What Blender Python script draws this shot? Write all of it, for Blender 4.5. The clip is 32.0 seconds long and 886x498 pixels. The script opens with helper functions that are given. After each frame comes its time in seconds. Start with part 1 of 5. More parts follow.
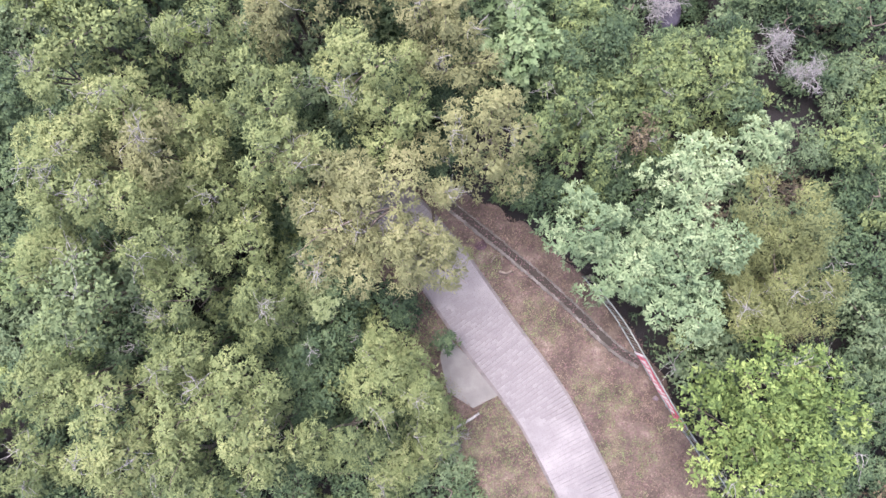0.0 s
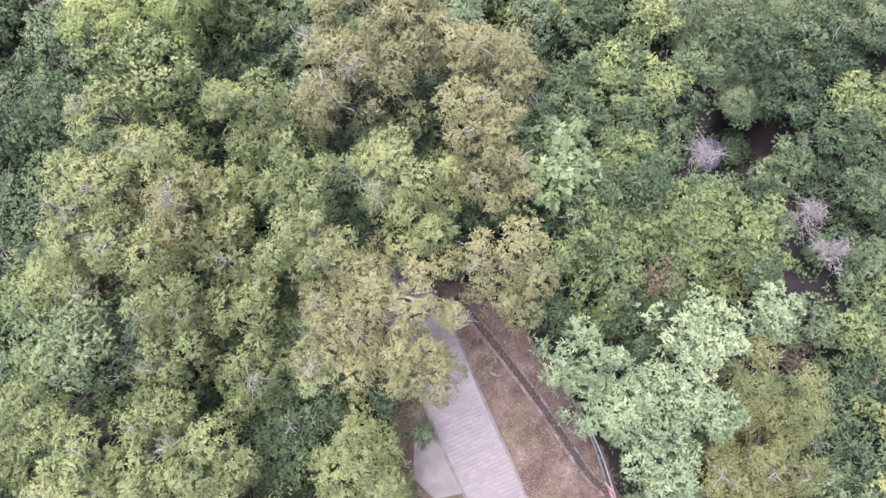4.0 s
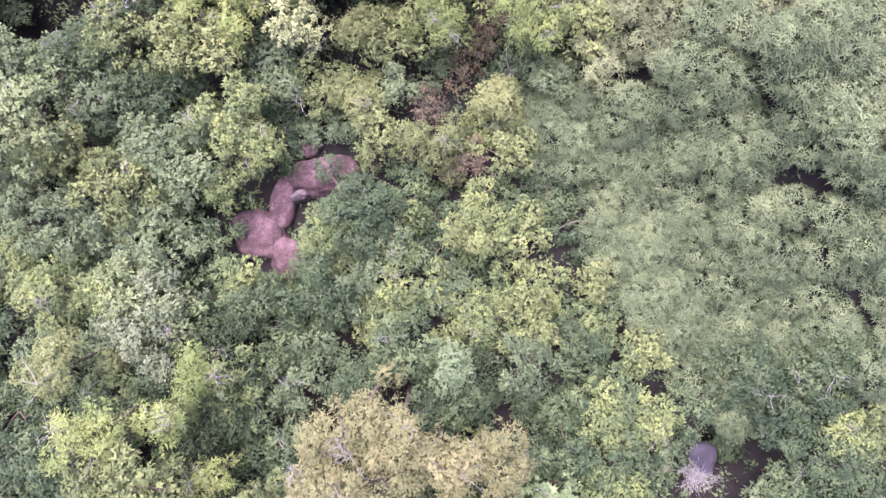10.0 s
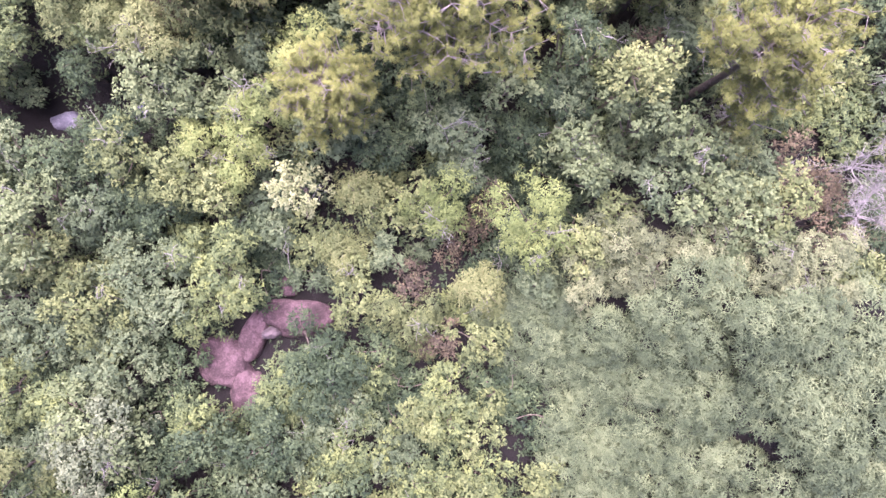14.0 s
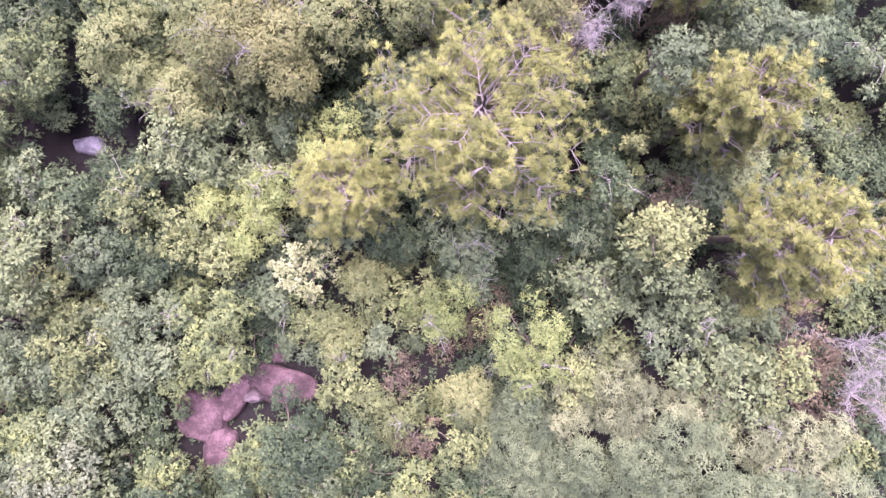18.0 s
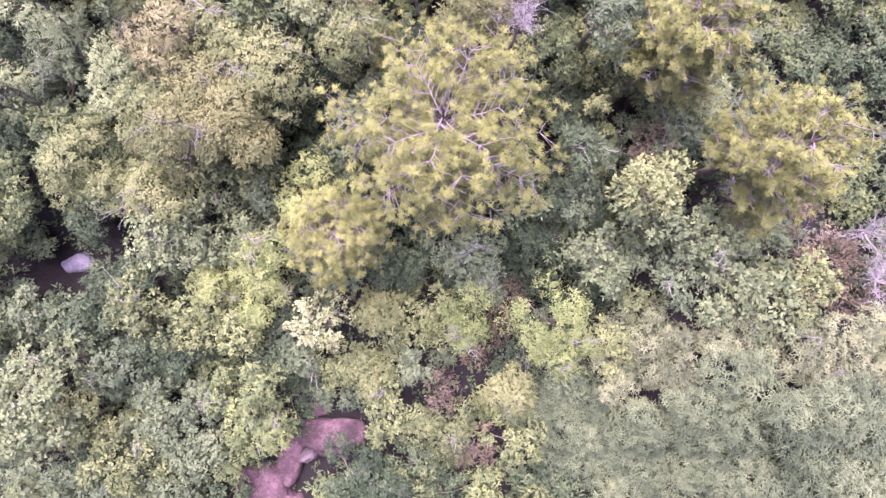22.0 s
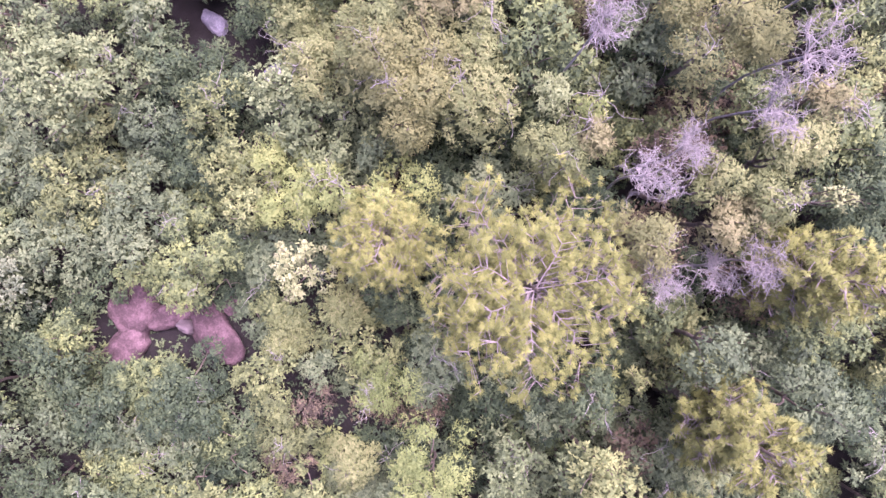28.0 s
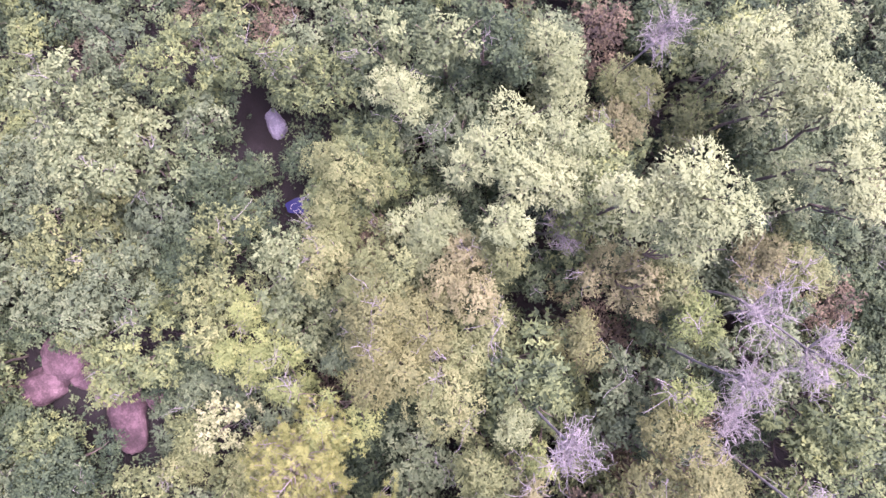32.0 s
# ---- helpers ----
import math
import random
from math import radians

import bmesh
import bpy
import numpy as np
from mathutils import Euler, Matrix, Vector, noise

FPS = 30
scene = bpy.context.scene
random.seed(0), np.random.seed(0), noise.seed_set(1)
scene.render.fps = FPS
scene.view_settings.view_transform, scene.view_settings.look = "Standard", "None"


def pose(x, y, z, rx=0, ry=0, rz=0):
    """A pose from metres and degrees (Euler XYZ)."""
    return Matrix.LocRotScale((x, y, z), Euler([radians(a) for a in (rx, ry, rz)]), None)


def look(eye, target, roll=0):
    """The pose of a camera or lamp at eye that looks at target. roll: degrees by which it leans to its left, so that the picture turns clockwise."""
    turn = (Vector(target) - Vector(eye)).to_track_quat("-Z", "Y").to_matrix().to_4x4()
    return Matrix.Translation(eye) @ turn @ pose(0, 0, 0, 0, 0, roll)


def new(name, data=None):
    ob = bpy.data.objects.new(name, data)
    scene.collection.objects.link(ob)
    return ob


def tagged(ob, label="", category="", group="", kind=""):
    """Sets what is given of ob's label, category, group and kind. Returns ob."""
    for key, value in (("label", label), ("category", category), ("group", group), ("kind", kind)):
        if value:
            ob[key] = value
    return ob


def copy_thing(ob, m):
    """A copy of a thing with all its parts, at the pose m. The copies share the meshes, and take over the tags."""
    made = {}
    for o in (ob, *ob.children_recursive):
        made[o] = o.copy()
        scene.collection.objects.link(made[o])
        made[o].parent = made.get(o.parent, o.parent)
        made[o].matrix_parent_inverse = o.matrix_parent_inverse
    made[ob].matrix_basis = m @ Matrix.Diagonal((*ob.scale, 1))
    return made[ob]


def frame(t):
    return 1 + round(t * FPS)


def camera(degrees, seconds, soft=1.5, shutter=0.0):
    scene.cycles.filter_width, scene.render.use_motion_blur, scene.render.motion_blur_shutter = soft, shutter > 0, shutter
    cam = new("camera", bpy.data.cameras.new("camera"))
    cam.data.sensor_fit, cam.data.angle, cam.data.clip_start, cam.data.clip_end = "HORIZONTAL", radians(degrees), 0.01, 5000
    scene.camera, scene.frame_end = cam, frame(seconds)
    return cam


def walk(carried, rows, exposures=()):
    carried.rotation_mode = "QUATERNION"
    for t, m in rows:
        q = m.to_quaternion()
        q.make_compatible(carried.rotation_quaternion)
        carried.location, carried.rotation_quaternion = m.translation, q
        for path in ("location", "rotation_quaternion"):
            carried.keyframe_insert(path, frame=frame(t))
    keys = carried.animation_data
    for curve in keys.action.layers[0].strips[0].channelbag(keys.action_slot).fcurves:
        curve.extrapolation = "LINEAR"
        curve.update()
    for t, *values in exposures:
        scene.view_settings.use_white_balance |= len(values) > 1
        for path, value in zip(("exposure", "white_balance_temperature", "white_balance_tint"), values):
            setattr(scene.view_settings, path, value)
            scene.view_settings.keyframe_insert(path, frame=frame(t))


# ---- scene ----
# ---- camera: a drone that looks straight down ----
cam = camera(72.0, 32.0, soft=1.5)
ROWS = [
    (0.0, -0.000, 0.000, 20.300, -0.00),
    (0.5, 0.011, -0.048, 20.344, 4.33),
    (1.0, 0.018, -0.115, 20.361, 9.31),
    (1.5, 0.027, -0.088, 20.363, 11.90),
    (2.0, -0.009, 0.169, 20.378, 12.09),
    (2.5, -0.097, 0.644, 20.385, 12.14),
    (3.0, -0.207, 1.279, 20.376, 12.23),
    (3.5, -0.366, 2.048, 20.381, 12.30),
    (4.0, -0.551, 2.938, 20.374, 12.42),
    (4.5, -0.766, 3.936, 20.365, 12.52),
    (6.5, -1.205, 6.853, 20.132, 12.83),
    (7.0, -1.317, 7.434, 20.073, 12.77),
    (7.5, -1.471, 8.160, 20.087, 12.80),
    (8.0, -1.662, 9.021, 20.103, 12.72),
    (8.5, -1.876, 9.968, 20.105, 12.59),
    (9.0, -2.082, 10.987, 20.160, 12.56),
    (9.5, -2.295, 12.063, 20.210, 12.55),
    (10.0, -2.531, 13.181, 20.224, 12.59),
    (10.5, -2.756, 14.285, 20.228, 12.42),
    (11.0, -2.899, 15.060, 20.246, 12.16),
    (11.5, -2.975, 15.571, 20.290, 11.99),
    (12.0, -3.094, 16.216, 20.267, 11.82),
    (12.5, -3.244, 17.013, 20.264, 11.78),
    (13.0, -3.360, 17.906, 20.251, 12.60),
    (13.5, -3.459, 18.611, 20.289, 17.28),
    (15.5, -3.422, 18.781, 20.245, 38.59),
    (16.0, -3.591, 19.005, 20.283, 38.54),
    (16.5, -3.878, 19.408, 20.275, 38.49),
    (17.0, -4.252, 19.952, 20.266, 38.34),
    (17.5, -4.697, 20.599, 20.266, 38.02),
    (18.0, -5.034, 21.343, 20.278, 34.00),
    (18.5, -5.192, 21.862, 20.233, 30.57),
    (19.0, -5.213, 21.916, 20.201, 26.92),
    (19.5, -5.227, 21.845, 20.217, 21.88),
    (20.0, -5.208, 21.802, 20.239, 16.85),
    (20.5, -5.193, 21.739, 20.267, 12.23),
    (21.0, -5.187, 21.707, 20.282, 11.52),
    (21.5, -5.191, 21.706, 20.299, 12.29),
    (22.0, -5.206, 21.655, 20.340, 17.01),
    (22.5, -5.248, 21.629, 20.367, 22.13),
    (23.0, -5.251, 21.652, 20.372, 27.05),
    (23.5, -5.234, 21.659, 20.394, 32.15),
    (24.0, -5.192, 21.649, 20.393, 37.15),
    (24.5, -5.128, 21.652, 20.363, 42.29),
    (26.5, -5.406, 21.818, 20.297, 62.00),
    (27.0, -5.942, 22.102, 20.285, 67.00),
    (27.5, -6.580, 22.385, 20.278, 71.13),
    (28.0, -7.344, 22.681, 20.327, 72.40),
    (28.5, -8.186, 22.997, 20.326, 72.95),
    (29.0, -9.085, 23.326, 20.301, 76.83),
    (29.5, -10.066, 23.545, 20.298, 81.95),
    (30.0, -11.124, 23.662, 20.309, 87.00),
    (30.5, -12.188, 23.706, 20.315, 92.03),
    (31.0, -13.206, 23.691, 20.327, 97.16),
    (31.5, -13.939, 23.785, 20.285, 101.15),
    (32.0, -14.095, 23.944, 20.212, 99.64),
]
walk(cam, [(t, pose(x, y, z, 0, 0, heading)) for t, x, y, z, heading in ROWS],
     exposures=[(0.0, 2.22, 6500, 17), (4.0, 2.22, 6500, 22), (8.0, 2.32, 6500, 35), (11.0, 2.58, 6450, 37), (14.0, 2.64, 6450, 43), (20.0, 2.64, 6400, 52), (27.0, 2.56, 6390, 56), (32.0, 2.46, 6400, 51)])

# ---- light: an overcast sky and a wide, weak sun ----
SUN_HEIGHT, SUN_TURN = 68.0, 320.0
world = bpy.data.worlds.new("overcast_sky")
scene.world = world
world.use_nodes = True
sky = world.node_tree.nodes.new("ShaderNodeTexSky")
sky.sky_type = "NISHITA"
sky.sun_disc = False
sky.sun_elevation = radians(SUN_HEIGHT)
sky.sun_rotation = radians(SUN_TURN)
sky.dust_density = 4.0
sky.ozone_density = 0.6
world.node_tree.links.new(sky.outputs[0], world.node_tree.nodes["Background"].inputs[0])
world.node_tree.nodes["Background"].inputs[1].default_value = 0.085
sun = new("sun", bpy.data.lights.new("sun", "SUN"))
sun.data.energy = 2.75
sun.data.angle = radians(55)
sun.data.color = (1.0, 0.95, 0.86)
sun.matrix_world = look((0, 0, 40), (-20 * math.sin(radians(SUN_TURN)), -20 * math.cos(radians(SUN_TURN)), 40 - 20 * math.tan(radians(SUN_HEIGHT))))

# ---- materials ----
RNG = np.random.default_rng(7)


def nodes_of(name):
    m = bpy.data.materials.new(name)
    m.use_nodes = True
    nt = m.node_tree
    return m, nt, nt.nodes["Principled BSDF"]


def add(nt, kind, **inputs):
    n = nt.nodes.new(kind)
    for k, v in inputs.items():
        n.inputs[k.replace("_", " ")].default_value = v
    return n


def ramp_node(nt, colours, source, spots=None):
    r = nt.nodes.new("ShaderNodeValToRGB")
    e = r.color_ramp.elements
    while len(e) < len(colours):
        e.new(0.5)
    for i, c in enumerate(colours):
        e[i].position = spots[i] if spots else i / (len(colours) - 1)
        e[i].color = (*c, 1)
    nt.links.new(source, r.inputs[0])
    return r


def maths(nt, op, a, b):
    n = nt.nodes.new("ShaderNodeMath")
    n.operation = op
    for i, v in enumerate((a, b)):
        if isinstance(v, (int, float)):
            n.inputs[i].default_value = v
        else:
            nt.links.new(v, n.inputs[i])
    return n.outputs[0]


def leaf_material(name, colours, spread=0.5, clump=0.9, rough=0.65, through_light=0.2, patch=2.2, even=0.15):
    """Leaves: the tone varies a little from leaf to leaf, more from spray to spray, and from plant to plant; the low
    tone of inner sprays is painted shade.
    """
    m, nt, b = nodes_of(name)
    geo = nt.nodes.new("ShaderNodeNewGeometry")
    info = nt.nodes.new("ShaderNodeObjectInfo")
    tex = nt.nodes.new("ShaderNodeTexCoord")
    tone = nt.nodes.new("ShaderNodeAttribute")
    tone.attribute_name = "tone"
    n = add(nt, "ShaderNodeTexNoise", Scale=patch, Detail=2.0)
    nt.links.new(tex.outputs["Object"], n.inputs["Vector"])
    v = maths(nt, "MULTIPLY", maths(nt, "SUBTRACT", n.outputs[0], 0.5), clump)
    w = maths(nt, "MULTIPLY", maths(nt, "SUBTRACT", geo.outputs["Random Per Island"], 0.5), spread * 0.3)
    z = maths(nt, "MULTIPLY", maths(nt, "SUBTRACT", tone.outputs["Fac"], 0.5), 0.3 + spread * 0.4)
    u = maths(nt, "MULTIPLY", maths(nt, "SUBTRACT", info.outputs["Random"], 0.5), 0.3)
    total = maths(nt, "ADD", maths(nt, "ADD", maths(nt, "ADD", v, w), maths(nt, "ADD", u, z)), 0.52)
    mean = colours[len(colours) // 2]
    near = [tuple(a + (b_ - a) * even for a, b_ in zip(c, mean)) for c in colours]
    r = ramp_node(nt, [(c[0] * 1.02, c[1], c[2] * 1.2 + 0.008) for c in near], total)
    nt.links.new(r.outputs[0], b.inputs["Base Color"])
    b.inputs["Roughness"].default_value = rough
    b.inputs["Specular IOR Level"].default_value = 0.12
    t = nt.nodes.new("ShaderNodeBsdfTranslucent")
    nt.links.new(r.outputs[0], t.inputs[0])
    mix = nt.nodes.new("ShaderNodeMixShader")
    mix.inputs[0].default_value = through_light
    nt.links.new(b.outputs[0], mix.inputs[1])
    nt.links.new(t.outputs[0], mix.inputs[2])
    nt.links.new(mix.outputs[0], nt.nodes["Material Output"].inputs[0])
    return m


def rough_material(name, colours, scale=3.0, fine=40.0, rough=0.9, bump=0.3, spots=None, depth=0.02, vary=0.0, stretch=(1, 1, 1)):
    """Mineral, bark and soil: two scales of noise in the colour, and a fine relief."""
    m, nt, b = nodes_of(name)
    tex = nt.nodes.new("ShaderNodeTexCoord")
    mp = add(nt, "ShaderNodeMapping", Scale=stretch)
    nt.links.new(tex.outputs["Object"], mp.inputs["Vector"])
    big = add(nt, "ShaderNodeTexNoise", Scale=scale, Detail=6.0, Roughness=0.6)
    small = add(nt, "ShaderNodeTexNoise", Scale=fine, Detail=4.0, Roughness=0.7)
    for n in (big, small):
        nt.links.new(mp.outputs[0], n.inputs["Vector"])
    v = maths(nt, "ADD", maths(nt, "MULTIPLY", big.outputs[0], 0.62), maths(nt, "MULTIPLY", small.outputs[0], 0.38))
    if vary:
        info = nt.nodes.new("ShaderNodeObjectInfo")
        v = maths(nt, "ADD", v, maths(nt, "MULTIPLY", maths(nt, "SUBTRACT", info.outputs["Random"], 0.5), vary))
    r = ramp_node(nt, colours, v, spots or [0.3 + 0.4 * i / (len(colours) - 1) for i in range(len(colours))])
    nt.links.new(r.outputs[0], b.inputs["Base Color"])
    b.inputs["Roughness"].default_value = rough
    bp = add(nt, "ShaderNodeBump", Strength=bump, Distance=depth)
    nt.links.new(small.outputs[0], bp.inputs["Height"])
    nt.links.new(bp.outputs[0], b.inputs["Normal"])
    return m


LEAF = {
    "tan_wattle": leaf_material("tan_wattle_leaf", [(0.05, 0.062, 0.025), (0.152, 0.164, 0.068), (0.25, 0.252, 0.118)], 0.7, 0.6),
    "olive_wattle": leaf_material("olive_wattle_leaf", [(0.036, 0.056, 0.021), (0.13, 0.166, 0.06), (0.25, 0.28, 0.112)], 0.7, 0.8),
    "dusky_wattle": leaf_material("dusky_wattle_leaf", [(0.038, 0.052, 0.019), (0.112, 0.134, 0.048), (0.205, 0.22, 0.08)], 0.6, 0.7),
    "lime_wattle": leaf_material("lime_wattle_leaf", [(0.05, 0.08, 0.024), (0.155, 0.21, 0.066), (0.275, 0.32, 0.105)], 0.6, 0.7),
    "pale_laurel": leaf_material("pale_laurel_leaf", [(0.03, 0.05, 0.022), (0.112, 0.156, 0.064), (0.22, 0.275, 0.122)], 1.0, 0.6),
    "lime_laurel": leaf_material("lime_laurel_leaf", [(0.032, 0.052, 0.019), (0.124, 0.162, 0.058), (0.255, 0.295, 0.112)], 1.0, 0.6),
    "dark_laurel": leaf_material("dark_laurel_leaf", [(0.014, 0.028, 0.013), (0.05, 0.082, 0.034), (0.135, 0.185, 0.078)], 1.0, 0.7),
    "tipped_shrub": leaf_material("tipped_shrub_leaf", [(0.025, 0.043, 0.018), (0.08, 0.118, 0.044), (0.132, 0.175, 0.064), (0.205, 0.255, 0.08)], 0.9, 1.1, patch=3.2, even=0.0),
    "grey_laurel": leaf_material("grey_laurel_leaf", [(0.03, 0.05, 0.024), (0.09, 0.132, 0.06), (0.175, 0.225, 0.106)], 1.0, 0.6),
    "dome_laurel": leaf_material("dome_laurel_leaf", [(0.036, 0.056, 0.03), (0.118, 0.156, 0.082), (0.225, 0.268, 0.15)], 0.9, 0.5),
    "whorl_tree": leaf_material("whorl_leaf", [(0.042, 0.08, 0.03), (0.145, 0.21, 0.09), (0.285, 0.355, 0.175)], 0.8, 0.4, 0.4),
    "cream_tree": leaf_material("cream_leaf", [(0.07, 0.095, 0.04), (0.2, 0.24, 0.1), (0.33, 0.365, 0.19)], 0.8, 0.5),
    "silver_tree": leaf_material("silver_leaf", [(0.08, 0.115, 0.05), (0.19, 0.245, 0.105), (0.285, 0.345, 0.165)], 0.35, 0.5),
    "mint_tree": leaf_material("mint_leaf", [(0.04, 0.075, 0.036), (0.145, 0.208, 0.1), (0.285, 0.35, 0.185)], 0.8, 0.6),
    "vivid_laurel": leaf_material("vivid_laurel_leaf", [(0.03, 0.058, 0.015), (0.115, 0.17, 0.044), (0.27, 0.335, 0.105)], 1.0, 0.7),
    "pine": leaf_material("pine_needle", [(0.046, 0.064, 0.018), (0.14, 0.168, 0.046), (0.25, 0.28, 0.085)], 0.8, 0.5),
    "russet_shrub": leaf_material("russet_leaf", [(0.03, 0.027, 0.018), (0.092, 0.08, 0.044), (0.185, 0.162, 0.088)], 1.0, 0.8),
    "vine_tree": leaf_material("climbing_fern_leaf", [(0.036, 0.052, 0.024), (0.13, 0.162, 0.074), (0.255, 0.29, 0.14)], 0.9, 0.8, patch=1.2),
    "bracken": leaf_material("bracken_frond", [(0.026, 0.044, 0.02), (0.1, 0.14, 0.063), (0.2, 0.25, 0.117)], 1.0, 0.9, patch=0.9),
}
BARK = rough_material("grey_bark", [(0.04, 0.032, 0.03), (0.10, 0.082, 0.078), (0.2, 0.17, 0.165)], 6.0, 60.0)
PINE_BARK = rough_material("pine_bark", [(0.10, 0.088, 0.10), (0.17, 0.152, 0.174), (0.26, 0.24, 0.27)], 6.0, 60.0)
PALE_BARK = rough_material("bleached_bark", [(0.10, 0.098, 0.108), (0.19, 0.186, 0.208), (0.32, 0.315, 0.35)], 6.0, 60.0)
# Litter taken near-black and violet: the shade of canopy gaps is in the colour.
SHADED_LITTER = rough_material("shade_tinted_litter", [(0.0014, 0.001, 0.002), (0.0027, 0.0019, 0.0036), (0.0056, 0.004, 0.0072), (0.018, 0.0138, 0.021)], 1.3, 26.0, 0.95, 0.8, depth=0.04)
VERGE = rough_material("dry_verge_soil", [(0.015, 0.0105, 0.010), (0.044, 0.032, 0.029), (0.09, 0.069, 0.063), (0.19, 0.155, 0.145)], 1.1, 13.0, 0.95, 0.7, depth=0.03)
CONCRETE = rough_material("worn_concrete", [(0.08, 0.077, 0.083), (0.115, 0.111, 0.119), (0.17, 0.165, 0.172)], 1.6, 50.0, 0.85, 0.25)
DRAIN = rough_material("damp_drain_concrete", [(0.03, 0.026, 0.026), (0.075, 0.068, 0.07), (0.16, 0.15, 0.155)], 3.0, 45.0, 0.85, 0.4)
MUD = rough_material("drain_mud", [(0.012, 0.01, 0.01), (0.03, 0.023, 0.022)], 3.0, 30.0)
PAVER = rough_material("concrete_paver", [(0.08, 0.074, 0.088), (0.122, 0.114, 0.133), (0.185, 0.175, 0.198)], 0.9, 55.0, 0.85, 0.25, vary=0.09)
BEDDING = rough_material("paving_sand", [(0.045, 0.041, 0.047), (0.13, 0.118, 0.128)], 3.0, 60.0)
ROCK = rough_material("mauve_rock", [(0.012, 0.007, 0.010), (0.042, 0.024, 0.034), (0.105, 0.064, 0.086), (0.23, 0.165, 0.20)], 1.6, 14.0, 0.9, 0.9, spots=[0.3, 0.45, 0.58, 0.75], depth=0.06)
PALE_ROCK = rough_material("pale_rock", [(0.07, 0.055, 0.07), (0.15, 0.12, 0.15)], 1.8, 30.0)
LILAC_ROCK = rough_material("lilac_rock", [(0.05, 0.05, 0.075), (0.15, 0.15, 0.215), (0.36, 0.36, 0.46)], 1.8, 22.0)
VIOLET_ROCK = rough_material("violet_rock", [(0.006, 0.0055, 0.012), (0.018, 0.0165, 0.033), (0.045, 0.042, 0.074)], 1.6, 16.0, 0.85, 0.6)
TIMBER = rough_material("tarred_timber", [(0.02, 0.016, 0.014), (0.06, 0.045, 0.04)], 4.0, 40.0, stretch=(0.3, 3, 3))
STEEL = rough_material("galvanised_steel", [(0.2, 0.23, 0.24), (0.34, 0.37, 0.38)], 5.0, 60.0, 0.45, 0.05)
STEEL.node_tree.nodes["Principled BSDF"].inputs["Metallic"].default_value = 0.7
VINYL = rough_material("pink_banner_vinyl", [(0.50, 0.10, 0.16), (0.62, 0.16, 0.22)], 2.0, 20.0, 0.55, 0.05)
WHITE = rough_material("white_vinyl", [(0.66, 0.65, 0.66), (0.78, 0.77, 0.78)], 2.0, 20.0, 0.55, 0.05)
PLASTIC = rough_material("dark_plastic", [(0.02, 0.022, 0.025), (0.05, 0.052, 0.055)], 4.0, 40.0, 0.5, 0.1)
STRAW = leaf_material("dry_grass_blade", [(0.06, 0.05, 0.025), (0.14, 0.11, 0.07), (0.22, 0.18, 0.13)], 0.8, 0.9, 0.8, 0.15)
GREEN_GRASS = leaf_material("green_grass_blade", [(0.05, 0.075, 0.025), (0.11, 0.145, 0.055), (0.21, 0.22, 0.10)], 0.8, 0.9, 0.7, 0.2)
WATER, nt_, b_ = nodes_of("still_water")
b_.inputs["Base Color"].default_value = (0.02, 0.022, 0.09, 1)
b_.inputs["Roughness"].default_value = 0.08


# ---- mesh helpers ----
def mesh_from(name, verts, faces, material, smooth=False):
    """verts: N x 3 array, faces: M x k array, all of one length."""
    me = bpy.data.meshes.new(name)
    verts, faces = np.asarray(verts, dtype=np.float32), np.asarray(faces, dtype=np.int32)
    k = faces.shape[1]
    me.vertices.add(len(verts))
    me.vertices.foreach_set("co", verts.ravel())
    me.loops.add(faces.size)
    me.loops.foreach_set("vertex_index", faces.ravel())
    me.polygons.add(len(faces))
    me.polygons.foreach_set("loop_start", np.arange(len(faces), dtype=np.int32) * k)
    me.polygons.foreach_set("loop_total", np.full(len(faces), k, dtype=np.int32))
    me.polygons.foreach_set("use_smooth", np.full(len(faces), smooth, dtype=bool))
    me.update(calc_edges=True)
    me.materials.append(material)
    return me


def piece(name, me, parent, label=""):
    ob = new(name, me)
    ob.parent = parent
    return tagged(ob, label=label)


def part(name, bm, material, parent, label="", smooth=False):
    me = bpy.data.meshes.new(name)
    bm.to_mesh(me)
    bm.free()
    me.materials.append(material)
    if smooth:
        for p in me.polygons:
            p.use_smooth = True
    return piece(name, me, parent, label)


def unit(v):
    return v / np.maximum(np.linalg.norm(v, axis=-1, keepdims=True), 1e-6)


def tubes(lines, sides=5):
    """Tapered tubes. lines: (points N x 3, radii N). Returns verts and quads."""
    vs, fs, base = [], [], 0
    ang = np.arange(sides) * 2 * math.pi / sides
    for pts, rad in lines:
        pts, rad = np.asarray(pts, float), np.asarray(rad, float)
        d = unit(np.gradient(pts, axis=0))
        ref = np.where(np.abs(d[:, 2:3]) > 0.9, np.array([[1.0, 0, 0]]), np.array([[0, 0, 1.0]]))
        a = unit(np.cross(d, ref))
        b = np.cross(d, a)
        ring = pts[:, None] + rad[:, None, None] * (np.cos(ang)[None, :, None] * a[:, None] + np.sin(ang)[None, :, None] * b[:, None])
        n = len(pts)
        vs.append(ring.reshape(-1, 3))
        i, j = np.meshgrid(np.arange(n - 1), np.arange(sides), indexing="ij")
        k = (j + 1) % sides
        fs.append(base + np.stack([i * sides + j, i * sides + k, (i + 1) * sides + k, (i + 1) * sides + j], -1).reshape(-1, 4))
        base += n * sides
    return np.concatenate(vs), np.concatenate(fs)


